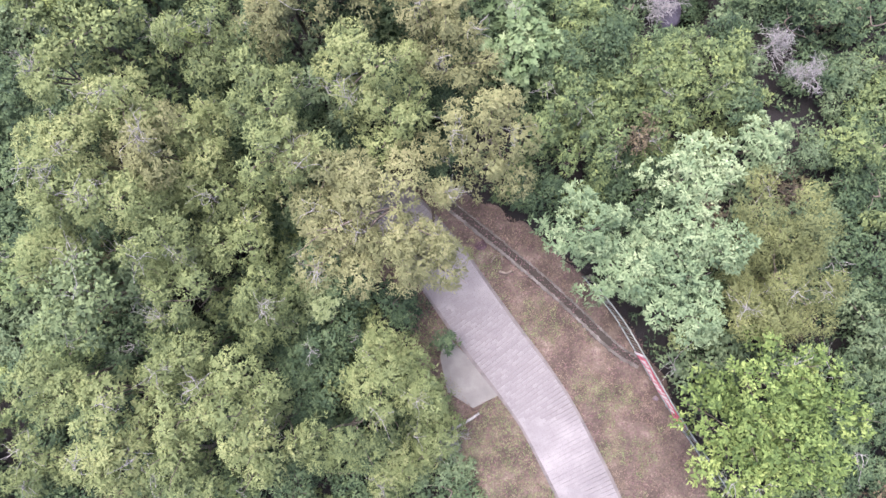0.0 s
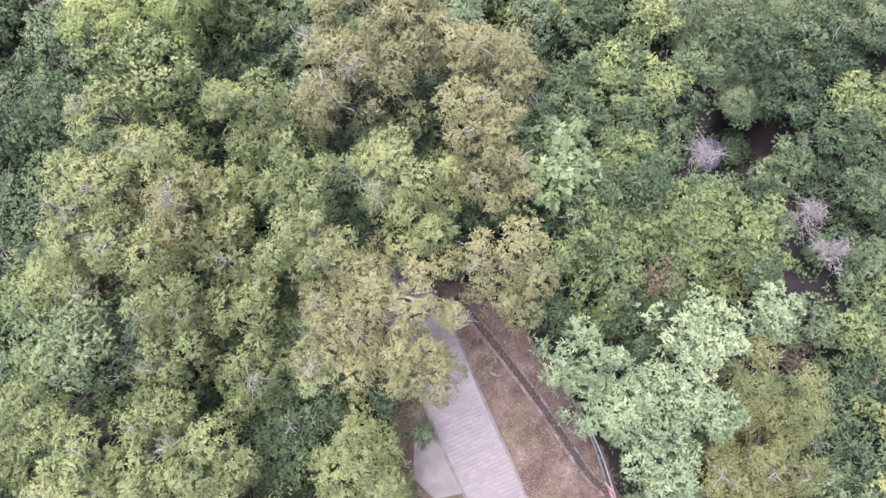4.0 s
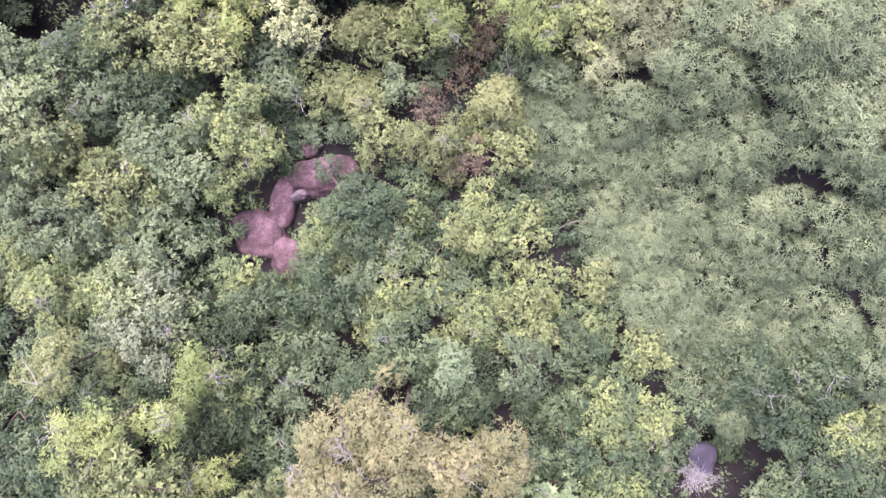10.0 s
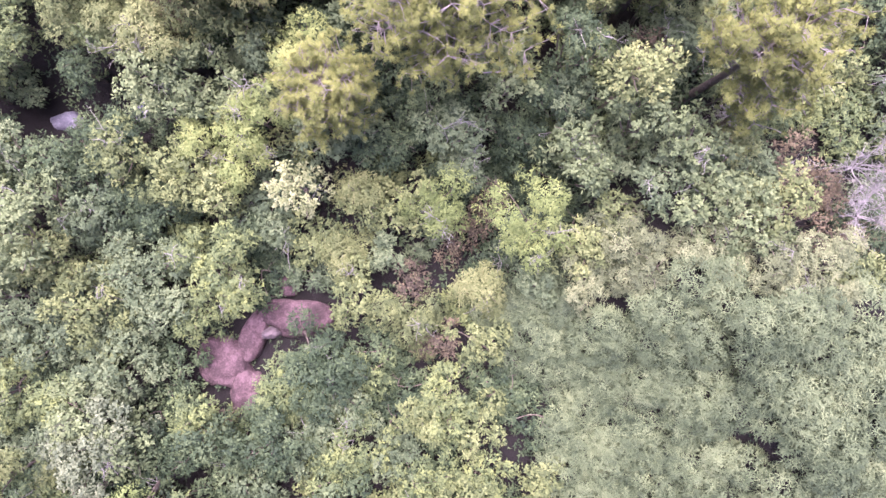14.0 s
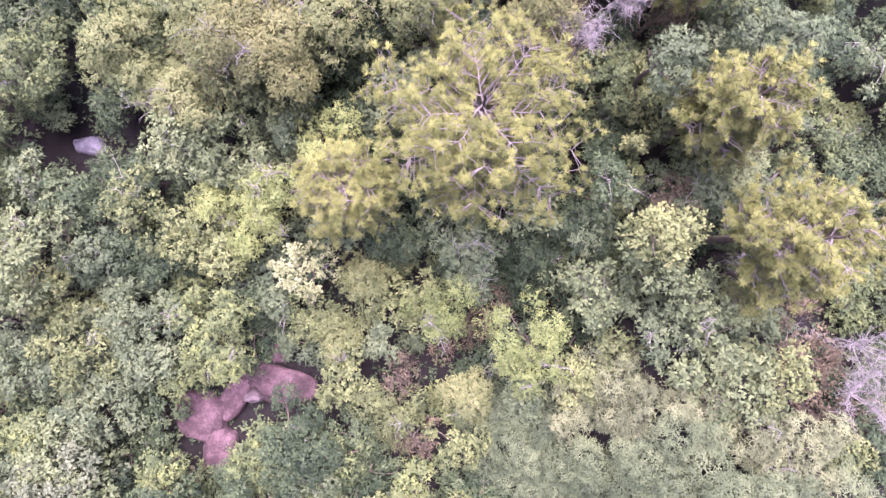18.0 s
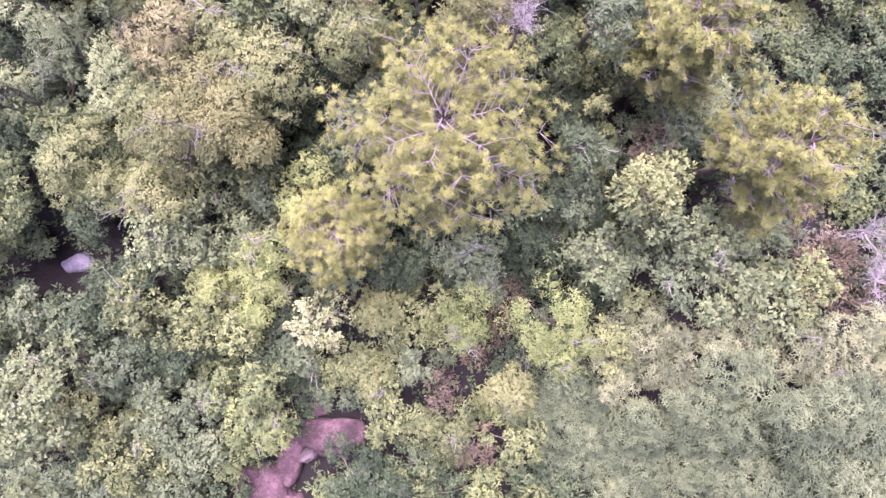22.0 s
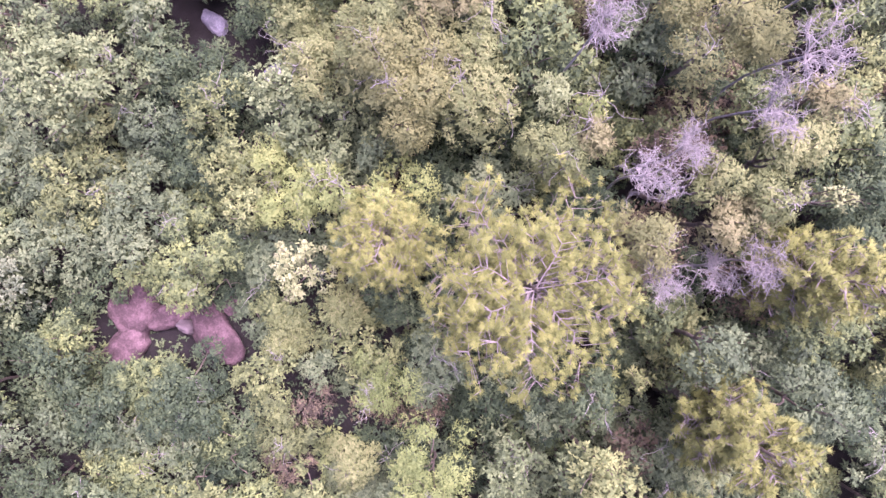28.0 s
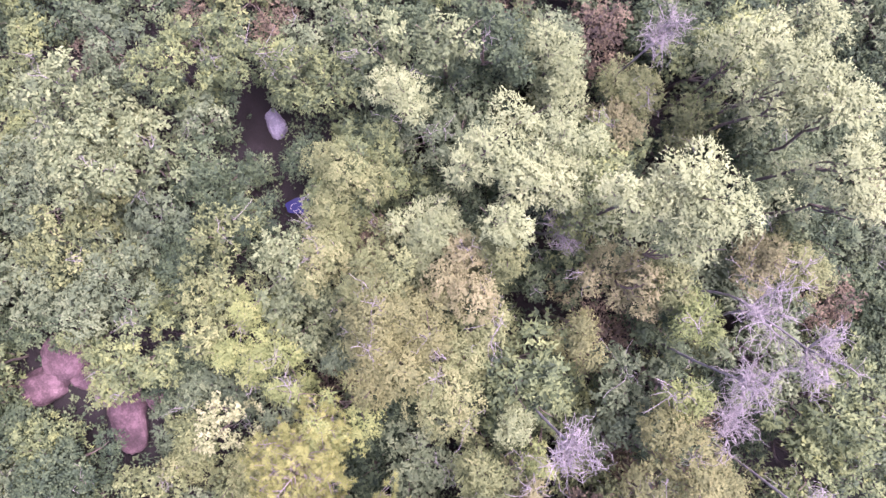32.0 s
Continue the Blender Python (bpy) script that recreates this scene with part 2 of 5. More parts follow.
def bent(a, b, radius_a, radius_b, sag=0.12, n=6, rng=RNG):
    """A crooked branch from a to b, for tubes()."""
    a, b = np.asarray(a, float), np.asarray(b, float)
    t = np.linspace(0, 1, n)[:, None]
    length = np.linalg.norm(b - a)
    wob = rng.normal(0, sag * length, (2, 3))
    pts = a + (b - a) * t + np.sin(math.pi * t) * wob[0] * 0.5 + np.sin(2 * math.pi * t) * wob[1] * 0.3
    return pts, radius_a + (radius_b - radius_a) * t[:, 0]


def blades(base, axis, side, length, width, droop=0.15, broad=True):
    """Pointed leaves, one face each: four-sided where broad, three-sided where fine. Returns verts and faces."""
    length, width = length[:, None], width[:, None]
    mid = base + axis * length * (0.45 if broad else 0.2)
    tip = base + axis * length - np.array([0, 0, 1.0]) * length * droop
    ring = [base, mid + side * width * 0.5, tip, mid - side * width * 0.5] if broad else [mid + side * width * 0.5, tip, mid - side * width * 0.5]
    v = np.stack(ring, 1).reshape(-1, 3)
    return v, np.arange(len(v)).reshape(-1, len(ring))


def leaf_mesh(name, leaves, material):
    """Leaves as one mesh: each keeps the tone of its spray, and is shaded by the roundness of its clump."""
    v, f, tone, lean = leaves
    me = mesh_from(name, v, f, material, True)
    me.attributes.new("tone", "FLOAT", "POINT").data.foreach_set("value", np.asarray(tone, dtype=np.float32))
    me.normals_split_custom_set_from_vertices(lean.tolist())
    return me


def merged(a, b):
    """Two sets of leaves as one."""
    return np.concatenate([a[0], b[0]]), np.concatenate([a[1], b[1] + len(a[0])]), np.concatenate([a[2], b[2]]), np.concatenate([a[3], b[3]])


def sprays(centres, normals, count, length, width, lean=(0.5, 1.2), ring=False, droop=0.15, scatter=0.0, rng=RNG, broad=True, tone=None, puff=None):
    """At each centre a spray of leaves that spread round the normal; lean: how far from the normal they bend; tone: one a spray; puff: the way each
    spray's clump faces."""
    n = len(centres)
    c = np.repeat(centres, count, 0)
    nn = np.repeat(unit(normals + rng.normal(0, 0.18, normals.shape)), count, 0)
    a = unit(np.cross(nn, np.array([0.31, 0.87, 0.11])))
    b = np.cross(nn, a)
    if ring:
        turn = (np.tile(np.arange(count) / count * 2 * math.pi, n) + np.repeat(rng.uniform(0, 6.3, n), count) + rng.normal(0, 0.15, n * count))
    else:
        turn = rng.uniform(0, 2 * math.pi, n * count)
    bend = rng.uniform(lean[0], lean[1], n * count)
    flat = np.cos(turn)[:, None] * a + np.sin(turn)[:, None] * b
    axis = unit(np.cos(bend)[:, None] * nn + np.sin(bend)[:, None] * flat)
    side = unit(np.cross(axis, nn + rng.normal(0, 0.3, nn.shape)))
    if scatter:
        c = c + rng.normal(0, scatter, c.shape)
    l = length * rng.uniform(0.7, 1.25, n * count)
    v, f = blades(c, axis, side, l, width * rng.uniform(0.75, 1.25, n * count), droop, broad)
    k = f.shape[1]
    face = unit(np.cross(v[f[:, 1]] - v[f[:, 0]], v[f[:, 2]] - v[f[:, 0]]))
    under = face[:, 2] < 0
    f[under] = f[under][:, ::-1]
    face[under] *= -1
    round_way = np.repeat(unit(normals if puff is None else puff), count, 0)
    shade = unit(round_way * 0.7 + face * 0.36)
    tones = np.repeat(rng.random(n) if tone is None else tone, count)
    return v, f, np.repeat(tones, k), np.repeat(shade, k, 0)


def ease(u):
    u = min(max(u, 0.0), 1.0)
    return u * u * (3 - 2 * u)


def ground_z(x, y):
    """The lie of the floor: level, with a shallow gully in the west, a hollow in the east made deep to hold shade, and
    a bank that rises to the north-east.
    """
    dip = 1.5 * math.exp(-((x + 17.4) ** 2 + (y - 17.4) ** 2) / 1.7) + 0.7 * math.exp(-((x + 15.3) ** 2 + (y - 18.4) ** 2) / 1.6)
    # The hollow's depth is made up: sunk 3 m so that it turns dark.
    dip += 3.0 * math.exp(-((x - 8.5) ** 2 + (y - 8.5) ** 2) / 0.9)
    bank = 4.0 * ease((0.6 * x + y - 16) / 9) * (1 - ease((y - 21) / 4.5)) * ease((x + 1.5) / 4) * (1 - ease((x - 10) / 6))
    return -0.03 - dip + bank


# leaf habit of each kind: size of the clumps, sprays a square metre, leaves a spray, leaf length and width, lean, ring, droop, scatter
HABIT = {
    "tan_wattle": (0.46, 585, 10, 0.110, 0.038, (0.7, 1.5), False, 0.1, 0.04, False, 0.66),
    "olive_wattle": (0.46, 614, 10, 0.110, 0.038, (0.7, 1.5), False, 0.1, 0.04, False, 0.46),
    "dusky_wattle": (0.55, 629, 10, 0.110, 0.036, (0.7, 1.5), False, 0.1, 0.06, False, 0.8),
    "lime_wattle": (0.4, 629, 10, 0.110, 0.036, (0.7, 1.5), False, 0.1, 0.05, False, 0.7),
    "pale_laurel": (0.36, 244, 6, 0.121, 0.060, (0.5, 1.4), False, 0.15, 0.03, True, 0.8),
    "lime_laurel": (0.38, 274, 6, 0.116, 0.056, (0.5, 1.4), False, 0.15, 0.03, True, 0.78),
    "dark_laurel": (0.34, 400, 6, 0.121, 0.060, (0.5, 1.5), False, 0.2, 0.04, False, 0.62),
    "tipped_shrub": (0.34, 400, 6, 0.121, 0.058, (0.5, 1.4), False, 0.15, 0.03, False, 0.62),
    "grey_laurel": (0.34, 367, 6, 0.121, 0.060, (0.5, 1.5), False, 0.2, 0.03, False, 0.62),
    "dome_laurel": (0.26, 340, 6, 0.105, 0.056, (0.5, 1.4), False, 0.15, 0.03, True, 0.95),
    "whorl_tree": (0.3, 170, 11, 0.187, 0.065, (0.7, 1.35), True, 0.12, 0.0, True, 0.85),
    "cream_tree": (0.2, 296, 7, 0.094, 0.054, (0.4, 1.3), False, 0.1, 0.03, True, 0.8),
    "silver_tree": (0.38, 488, 9, 0.110, 0.038, (0.4, 1.5), False, 0.2, 0.04, False, 1.05),
    "mint_tree": (0.36, 414, 8, 0.132, 0.047, (0.6, 1.5), False, 0.2, 0.03, True, 0.9),
    "vivid_laurel": (0.36, 274, 6, 0.121, 0.058, (0.5, 1.4), False, 0.15, 0.03, True, 0.8),
    "pine": (0.2, 30, 40, 0.150, 0.018, (0.15, 1.45), False, 0.0, 0.012, False, 1.0),
    "vine_tree": (0.4, 420, 6, 0.150, 0.034, (1.0, 1.5), True, 0.1, 0.01, False, 0.95),
    "russet_shrub": (0.32, 192, 5, 0.121, 0.056, (0.4, 1.5), False, 0.2, 0.05, False, 0.6),
}
LABEL = {
    "tan_wattle": "feathery tan-olive wattle crown over bare mauve twigs",
    "olive_wattle": "feathery olive-green wattle with soft puffy clumps",
    "dusky_wattle": "dusky olive wattle with a dense fine-leaved crown",
    "lime_wattle": "yellow-green wattle with bright fine tufts",
    "pale_laurel": "pale green small-leaved broadleaf with a full crown",
    "lime_laurel": "fresh yellow-green broadleaf with clustered leaves",
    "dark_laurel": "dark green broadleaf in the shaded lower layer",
    "tipped_shrub": "green broadleaf with bright yellow-green young tips",
    "grey_laurel": "grey-green dull-leaved broadleaf with knotted clumps",
    "dome_laurel": "domed pale grey-green crown of tight rounded clumps",
    "whorl_tree": "large-leaved plant with pale leaves in whorls",
    "cream_tree": "small crown of cream-white flowering clusters",
    "silver_tree": "silvery pale-green tree with fanned feathery sprays",
    "mint_tree": "soft mint-green tree with layered fans of leaves",
    "vivid_laurel": "bright yellow-green broadleaf beside the fence",
    "pine": "tall pine with yellow-olive needle tufts on mauve branches",
    "russet_shrub": "dry russet-brown half-bare scrub",
    "vine_tree": "low pale green crown overgrown with fine climbing fern",
    "bare_tree": "leafless bleached tree with a mass of fine twigs",
}


def foliage(kind, r, h, rng, deep=0.75):
    """Leaves of a crown with its top at h and radius r round the origin, and the middles and sizes of its clumps."""
    lobe, dens, count, length, width, lean, ring, droop, scatter, broad, pack = HABIT[kind]
    lobe = min(lobe, r * 0.5)
    n = max(6, round((0.72 if "wattle" in kind else max(pack, 0.85)) * (r / lobe) ** 2))
    i = np.arange(n) + 0.5
    rad = np.sqrt(i / n) * (r - lobe * 0.7) * rng.uniform(0.88, 1.1, n)
    turn = i * 2.39996 + rng.uniform(0, 6.28) + rng.normal(0, 0.3, n)
    edge = 1 + 0.17 * np.sin(turn * 2 + rng.uniform(0, 6)) + 0.14 * np.sin(turn * 3 + rng.uniform(0, 6))
    mid = np.stack([rad * edge * np.cos(turn), rad * edge * np.sin(turn), np.zeros(n)], 1)
    size = lobe * rng.uniform(0.6, 1.3, n)
    drop = {"wattle": 0.9, "tree": 0.35}.get(kind.split("_")[-1], 0.6) * min(1.0, h / 3)
    mid[:, 2] = np.maximum(h - size * 0.9 - deep * r * (rad / r) ** 2 - np.abs(rng.normal(0, 0.12, n)) * r - rng.uniform(0, drop, n), 0.15 * h)
    full = np.ones(n)
    crest = n
    if h > 2.4:
        m = max(3, n // 2)
        turn2, rad2 = rng.uniform(0, 6.28, m), r * np.sqrt(rng.uniform(0.05, 0.85, m))
        low = np.stack([rad2 * np.cos(turn2), rad2 * np.sin(turn2), h - r * 1.0 - lobe - rng.uniform(0, 0.3, m) * h], 1)
        low[:, 2] = np.maximum(low[:, 2], 0.25 * h)
        mid, size, full = np.concatenate([mid, low]), np.concatenate([size, lobe * rng.uniform(0.9, 1.4, m)]), np.concatenate([full, np.full(m, 0.35)])
    per = np.maximum(5, (dens / count * full * size ** 2 * 5.6).astype(int))
    own = np.repeat(np.arange(len(mid)), per)
    d = rng.normal(0, 1, (len(own), 3))
    d[:, 2] = np.abs(d[:, 2]) - 0.2
    d = unit(d)
    shell = size[own][:, None] * (1 - 0.35 * rng.random((len(own), 1)) ** 2)
    c = mid[own] + d * shell * np.array([1, 1, 0.85])
    crown_way = unit(mid - np.array([0, 0, h - 1.25 * r]))
    tone = 0.4 * rng.random(len(mid))[own] + 0.6 * rng.random(len(own))
    outer = sprays(c, unit(d + np.array([0, 0, 0.35])), count, length, width, lean, ring, droop, scatter, rng, broad, tone, unit(d * 0.85 + crown_way[own] * 0.25 + np.array([0, 0, 0.5])))
    # Inner sprays get low tones only: the crown's inner shade, put into leaf colour.
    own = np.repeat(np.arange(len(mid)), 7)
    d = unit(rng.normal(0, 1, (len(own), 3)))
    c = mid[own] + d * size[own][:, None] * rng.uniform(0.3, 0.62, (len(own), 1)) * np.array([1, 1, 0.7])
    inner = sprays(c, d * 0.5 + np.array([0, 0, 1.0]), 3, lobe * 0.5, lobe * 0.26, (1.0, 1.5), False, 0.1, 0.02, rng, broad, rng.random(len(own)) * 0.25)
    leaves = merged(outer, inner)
    return leaves, mid[:crest], size[:crest]


def plant(kind, x, y, h, r, seed=None):
    """One tree or shrub: an empty at its foot with a trunk, limbs and a crown."""
    rng = np.random.default_rng(int(abs(x) * 977 + abs(y) * 331 + h * 17) if seed is None else seed)
    low = h < 2.7
    name = kind.split("_")[1] if "_" in kind else kind
    name = {"lime_laurel": "broadleaf", "pale_laurel": "broadleaf", "grey_laurel": "evergreen"}.get(kind, name)
    name = {"pine": "pine_tree", "tree": kind, "shrub": kind}.get(name, name + ("_shrub" if low else "_tree"))
    ob = tagged(new("bare_shrub" if low and kind == "bare_tree" else name), "leafless lilac-grey shrub of fine tangled twigs" if low and kind == "bare_tree" else LABEL[kind], "shrub" if low else "tree")
    floor = ground_z(x, y) + 0.03
    ob.location = (x, y, floor)
    h = max(h - floor, 0.9)
    if kind == "pine":
        return pine_parts(ob, h, r, rng)
    if kind == "bare_tree":
        return bare_parts(ob, h, r, rng)
    leaves, mid, size = foliage(kind, r, h, rng)
    foot = np.array([0, 0, -0.1])
    fork = np.array([rng.normal(0, 0.12), rng.normal(0, 0.12), h * (rng.uniform(0.62, 0.74) if h > 6 else rng.uniform(0.35, 0.5))])
    girth = 0.03 + 0.007 * h
    bark = BARK
    if kind == "silver_tree":
        girth *= 0.6
    piece("trunk", mesh_from("trunk", *tubes([bent(foot, fork, girth, girth * 0.7, 0.05, 6, rng)], 7), bark, True), ob)
    order = np.argsort(-np.linalg.norm(mid[:, :2], axis=1))
    pick = [order[int(k)] for k in np.linspace(0, len(order) - 1, 2 if low else 4)]
    for k in pick:
        tip = mid[k] + np.array([0, 0, size[k] * 0.3])
        lines = [bent(fork, tip, girth * 0.5, 0.01, 0.1, 7, rng)]
        for _ in range(2):
            s = lines[0][0][rng.integers(3, 6)]
            lines.append(bent(s, s + (tip - fork) * 0.35 + rng.normal(0, 0.22, 3) * size[k] * 2, girth * 0.22, 0.006, 0.12, 4, rng))
        piece("limb", mesh_from("limb", *tubes(lines, 4), bark, True), ob)
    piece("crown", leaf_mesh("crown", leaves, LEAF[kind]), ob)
    if rng.random() < (0.85 if "wattle" in kind else 0.3) and kind not in ("cream_tree", "silver_tree", "mint_tree") and len(mid) > 5:
        for k in rng.choice(len(mid), 2 if not low else 1):
            top = mid[k] + np.array([0, 0, size[k] * 0.95]) + rng.normal(0, 0.12, 3) * np.array([1, 1, 0.2])
            main = bent(mid[k] - np.array([0, 0, 0.4]), top, 0.016, 0.009, 0.1, 6, rng)
            lines = [main]
            for _ in range(9 if "wattle" in kind else 6):
                q = main[0][rng.integers(2, 6)]
                e = q + rng.normal(0, 0.26, 3) * np.array([1, 1, 0.4]) + np.array([0, 0, 0.1])
                second = bent(q, e, 0.009, 0.005, 0.15, 5, rng)
                lines.append(second)
                for _ in range(2):
                    w = second[0][rng.integers(1, 5)]
                    lines.append(bent(w, w + rng.normal(0, 0.13, 3) * np.array([1, 1, 0.5]), 0.006, 0.004, 0.2, 4, rng))
            piece("dead_twig", mesh_from("dead_twig", *tubes(lines, 3), PALE_BARK, True), ob, "bare grey-mauve twigs")
    return ob


def pine_parts(ob, h, r, rng):
    girth = 0.16
    top = np.array([0.1, 0.05, h - 0.3])
    line = bent((0, 0, -0.1), top, girth, 0.03, 0.01, 9, rng)
    piece("trunk", mesh_from("trunk", *tubes([line], 8), BARK, True), ob)
    lobe, dens, count, length, width, lean, ring, droop, scatter, broad, pack = HABIT["pine"]
    tips, ways = [], []
    n = int(16 + 9 * r)
    for i in range(n):
        turn = i * 2.39996 + rng.normal(0, 0.2)
        level = 0.55 + 0.45 * (i / n)
        reach = r * (1.05 - 0.62 * (i / n) ** 1.6) * rng.uniform(0.75, 1.08)
        start = np.array([top[0] * level, top[1] * level, h * level * 0.94 - 0.1])
        way = np.array([math.cos(turn), math.sin(turn), 0.0])
        end = start + way * reach + np.array([0, 0, 0.25 + 0.25 * rng.random() + 0.28 * (h - start[2]) * (1 - reach / r * 0.5)])
        main = bent(start, end, 0.024, 0.008, 0.05, 8, rng)
        lines = [main]
        for j in range(int(13 + 10 * reach)):
            k = rng.integers(1, 8)
            s = main[0][k]
            side = np.array([-way[1], way[0], 0]) * rng.choice([-1, 1])
            e = s + (way * 0.55 + side * rng.uniform(0.5, 1.0) + np.array([0, 0, rng.uniform(0.1, 0.6)])) * rng.uniform(0.25, 0.6) * (0.6 + 0.3 * reach)
            twig = bent(s, e, 0.011, 0.006, 0.06, 4, rng)
            lines.append(twig)
            for m in (0.65, 1.0) if rng.random() < 0.6 else (1.0,):
                q = s + (e - s) * m
                tips.append(q + rng.normal(0, 0.04, 3))
                ways.append(unit(e - s + np.array([0, 0, 0.25])))
                if m > 0.7 and rng.random() < 0.6:
                    e2 = q + rng.normal(0, 0.14, 3) + np.array([0, 0, 0.1])
                    lines.append(bent(q, e2, 0.008, 0.005, 0.05, 3, rng))
                    tips.append(e2)
                    ways.append(unit(e2 - q + np.array([0, 0, 0.15])))
        piece("limb", mesh_from("limb", *tubes(lines, 3), PINE_BARK, True), ob)
    tips, ways = np.array(tips), np.array(ways)
    outward = unit(tips - np.array([0, 0, h - 2.2 * r]))
    leaves = sprays(tips, ways, count, length, width, lean, ring, droop, scatter, rng, broad, None, unit(outward + np.array([0, 0, 0.4])))
    piece("crown", leaf_mesh("crown", leaves, LEAF["pine"]), ob)
    return ob


def bare_parts(ob, h, r, rng):
    fork = np.array([rng.normal(0, 0.05), rng.normal(0, 0.05), h - min(0.4 * h, 0.5 + 0.9 * r)])
    piece("trunk", mesh_from("trunk", *tubes([bent((0, 0, -0.1), fork, 0.045, 0.024, 0.05, 9, rng)], 7), PALE_BARK, True), ob)
    lines = []
    n = int(5 + 3 * r)
    for i in range(n):
        turn = i * 2.39996 + rng.normal(0, 0.3)
        reach = r * rng.uniform(0.4, 1.15)
        end = np.array([reach * math.cos(turn), reach * math.sin(turn), h - rng.uniform(0.05, 0.4 + 0.3 * r)])
        main = bent(fork, end, 0.024, 0.008, 0.12, 8, rng)
        piece("limb", mesh_from("limb", *tubes([main], 6), PALE_BARK, True), ob)
        for j in range(9):
            s = main[0][rng.integers(3, 8)]
            e = s + rng.normal(0, 0.2, 3) * np.array([1, 1, 0.6]) + unit(end - fork) * 0.16
            second = bent(s, e, 0.009, 0.005, 0.2, 5, rng)
            lines.append(second)
            for _ in range(9):
                q = second[0][rng.integers(1, 5)]
                lines.append(bent(q, q + rng.normal(0, 0.13, 3) * np.array([1, 1, 0.7]) + np.array([0, 0, -0.03]), 0.0055, 0.0035, 0.25, 4, rng))
    piece("twig_mass", mesh_from("twig_mass", *tubes(lines, 3), PALE_BARK, True), ob, "mass of fine bleached twigs")["kind"] = "stuff"
    return ob


# ---- ground ----
ground = tagged(new("ground"), "forest floor of leaf litter and soil with shade in its colour", "ground", kind="structure")


def sheet(x0, x1, y0, y1, step, bumps):
    xs, ys = np.arange(x0, x1 + step / 2, step), np.arange(y0, y1 + step / 2, step)
    gx, gy = np.meshgrid(xs, ys, indexing="ij")
    gz = np.vectorize(ground_z)(gx, gy)
    for a in range(len(xs)):
        for b in range(len(ys)):
            p = (gx[a, b], gy[a, b])
            inner = min(p[0] - x0, x1 - p[0], p[1] - y0, y1 - p[1])
            if inner > step / 2:
                gz[a, b] -= bumps * abs(noise.noise(Vector((p[0] * 0.8, p[1] * 0.8, 3.1))))
    n = len(ys)
    i, j = np.meshgrid(np.arange(len(xs) - 1), np.arange(n - 1), indexing="ij")
    return np.stack([gx, gy, gz], -1).reshape(-1, 3), np.stack([i * n + j, (i + 1) * n + j, (i + 1) * n + j + 1, i * n + j + 1], -1).reshape(-1, 4)


v, f = sheet(-60, 60, -50, 70, 0.6, 0.12)
far = [(-2500, -2500, -0.03), (2500, -2500, -0.03), (2500, 2500, -0.03), (-2500, 2500, -0.03), (-60, -50, -0.03), (60, -50, -0.03), (60, 70, -0.03), (-60, 70, -0.03)]
k = len(v)
v = np.concatenate([v, np.array(far)])
f = np.concatenate([f, k + np.array([(0, 1, 5, 4), (1, 2, 6, 5), (2, 3, 7, 6), (3, 0, 4, 7)])])
piece("soil", mesh_from("soil", v, f, SHADED_LITTER, True), ground)


def ribbon(name, mid, widths, z, thick, material, parent, label="", smooth=False, waver=0.0):
    """A band along the line mid with the given widths, with real edges."""
    mid, w = np.asarray(mid, float), np.asarray(widths, float)
    t = np.linspace(0, len(mid) - 1, len(mid) * 8)
    k = np.clip(t.astype(int), 0, len(mid) - 2)
    u = (t - k)[:, None]
    p = mid[k] * (1 - u) + mid[k + 1] * u
    ww = w[k] * (1 - u[:, 0]) + w[k + 1] * u[:, 0]
    for _ in range(6):
        p[1:-1] = (p[:-2] + 2 * p[1:-1] + p[2:]) / 4
    d = unit(np.gradient(p, axis=0))
    s = np.stack([d[:, 1], -d[:, 0]], 1)
    n = len(p)
    jig = RNG.normal(0, waver, (2, n)) if waver else np.zeros((2, n))
    left, right = p - s * (ww / 2 + jig[0])[:, None], p + s * (ww / 2 + jig[1])[:, None]
    ring = [np.column_stack([left, np.full(n, z - thick)]), np.column_stack([left, np.full(n, z)]), np.column_stack([right, np.full(n, z)]), np.column_stack([right, np.full(n, z - thick)])]
    v = np.stack(ring, 1).reshape(-1, 3)
    f = [(i * 4 + a, (i + 1) * 4 + a, (i + 1) * 4 + a + 1, i * 4 + a + 1) for i in range(n - 1) for a in range(3)]
    return piece(name, mesh_from(name, v, f, material, smooth), parent, label)


def joined(line):
    """The smoothed line of a band: places, ways and running lengths."""
    p = np.asarray(line, float)
    t = np.linspace(0, len(p) - 1, len(p) * 12)
    k = np.clip(t.astype(int), 0, len(p) - 2)
    u = (t - k)[:, None]
    q = p[k] * (1 - u) + p[k + 1] * u
    for _ in range(20):
        q[1:-1] = (q[:-2] + 2 * q[1:-1] + q[2:]) / 4
    s = np.concatenate([[0], np.cumsum(np.linalg.norm(np.diff(q, axis=0), axis=1))])
    return q, unit(np.gradient(q, axis=0)), s

# ---- the open verge: soil, path, drain, fence ----
PATH = [(-3.2, 2.3), (-1.6, 1.2), (-0.1, -0.5), (0.75, -1.75), (1.7, -3.1), (2.6, -4.25), (3.4, -5.4), (4.1, -6.75), (4.85, -8.25), (5.8, -10.6), (6.4, -12.4)]
verge = tagged(new("verge"), "dry brown grass verge beside the paved path", "ground", kind="structure")
outline = [(-3.0, 2.6), (0.4, 1.9), (1.8, 1.4), (3.6, 0.2), (5.0, -1.2), (6.3, -2.6), (8.2, -6.0), (9.0, -8.0), (9.6, -12.5), (0.5, -12.5), (0.2, -8.0), (-0.6, -5.0), (-1.2, -2.2), (-2.8, -0.2)]
bm = bmesh.new()
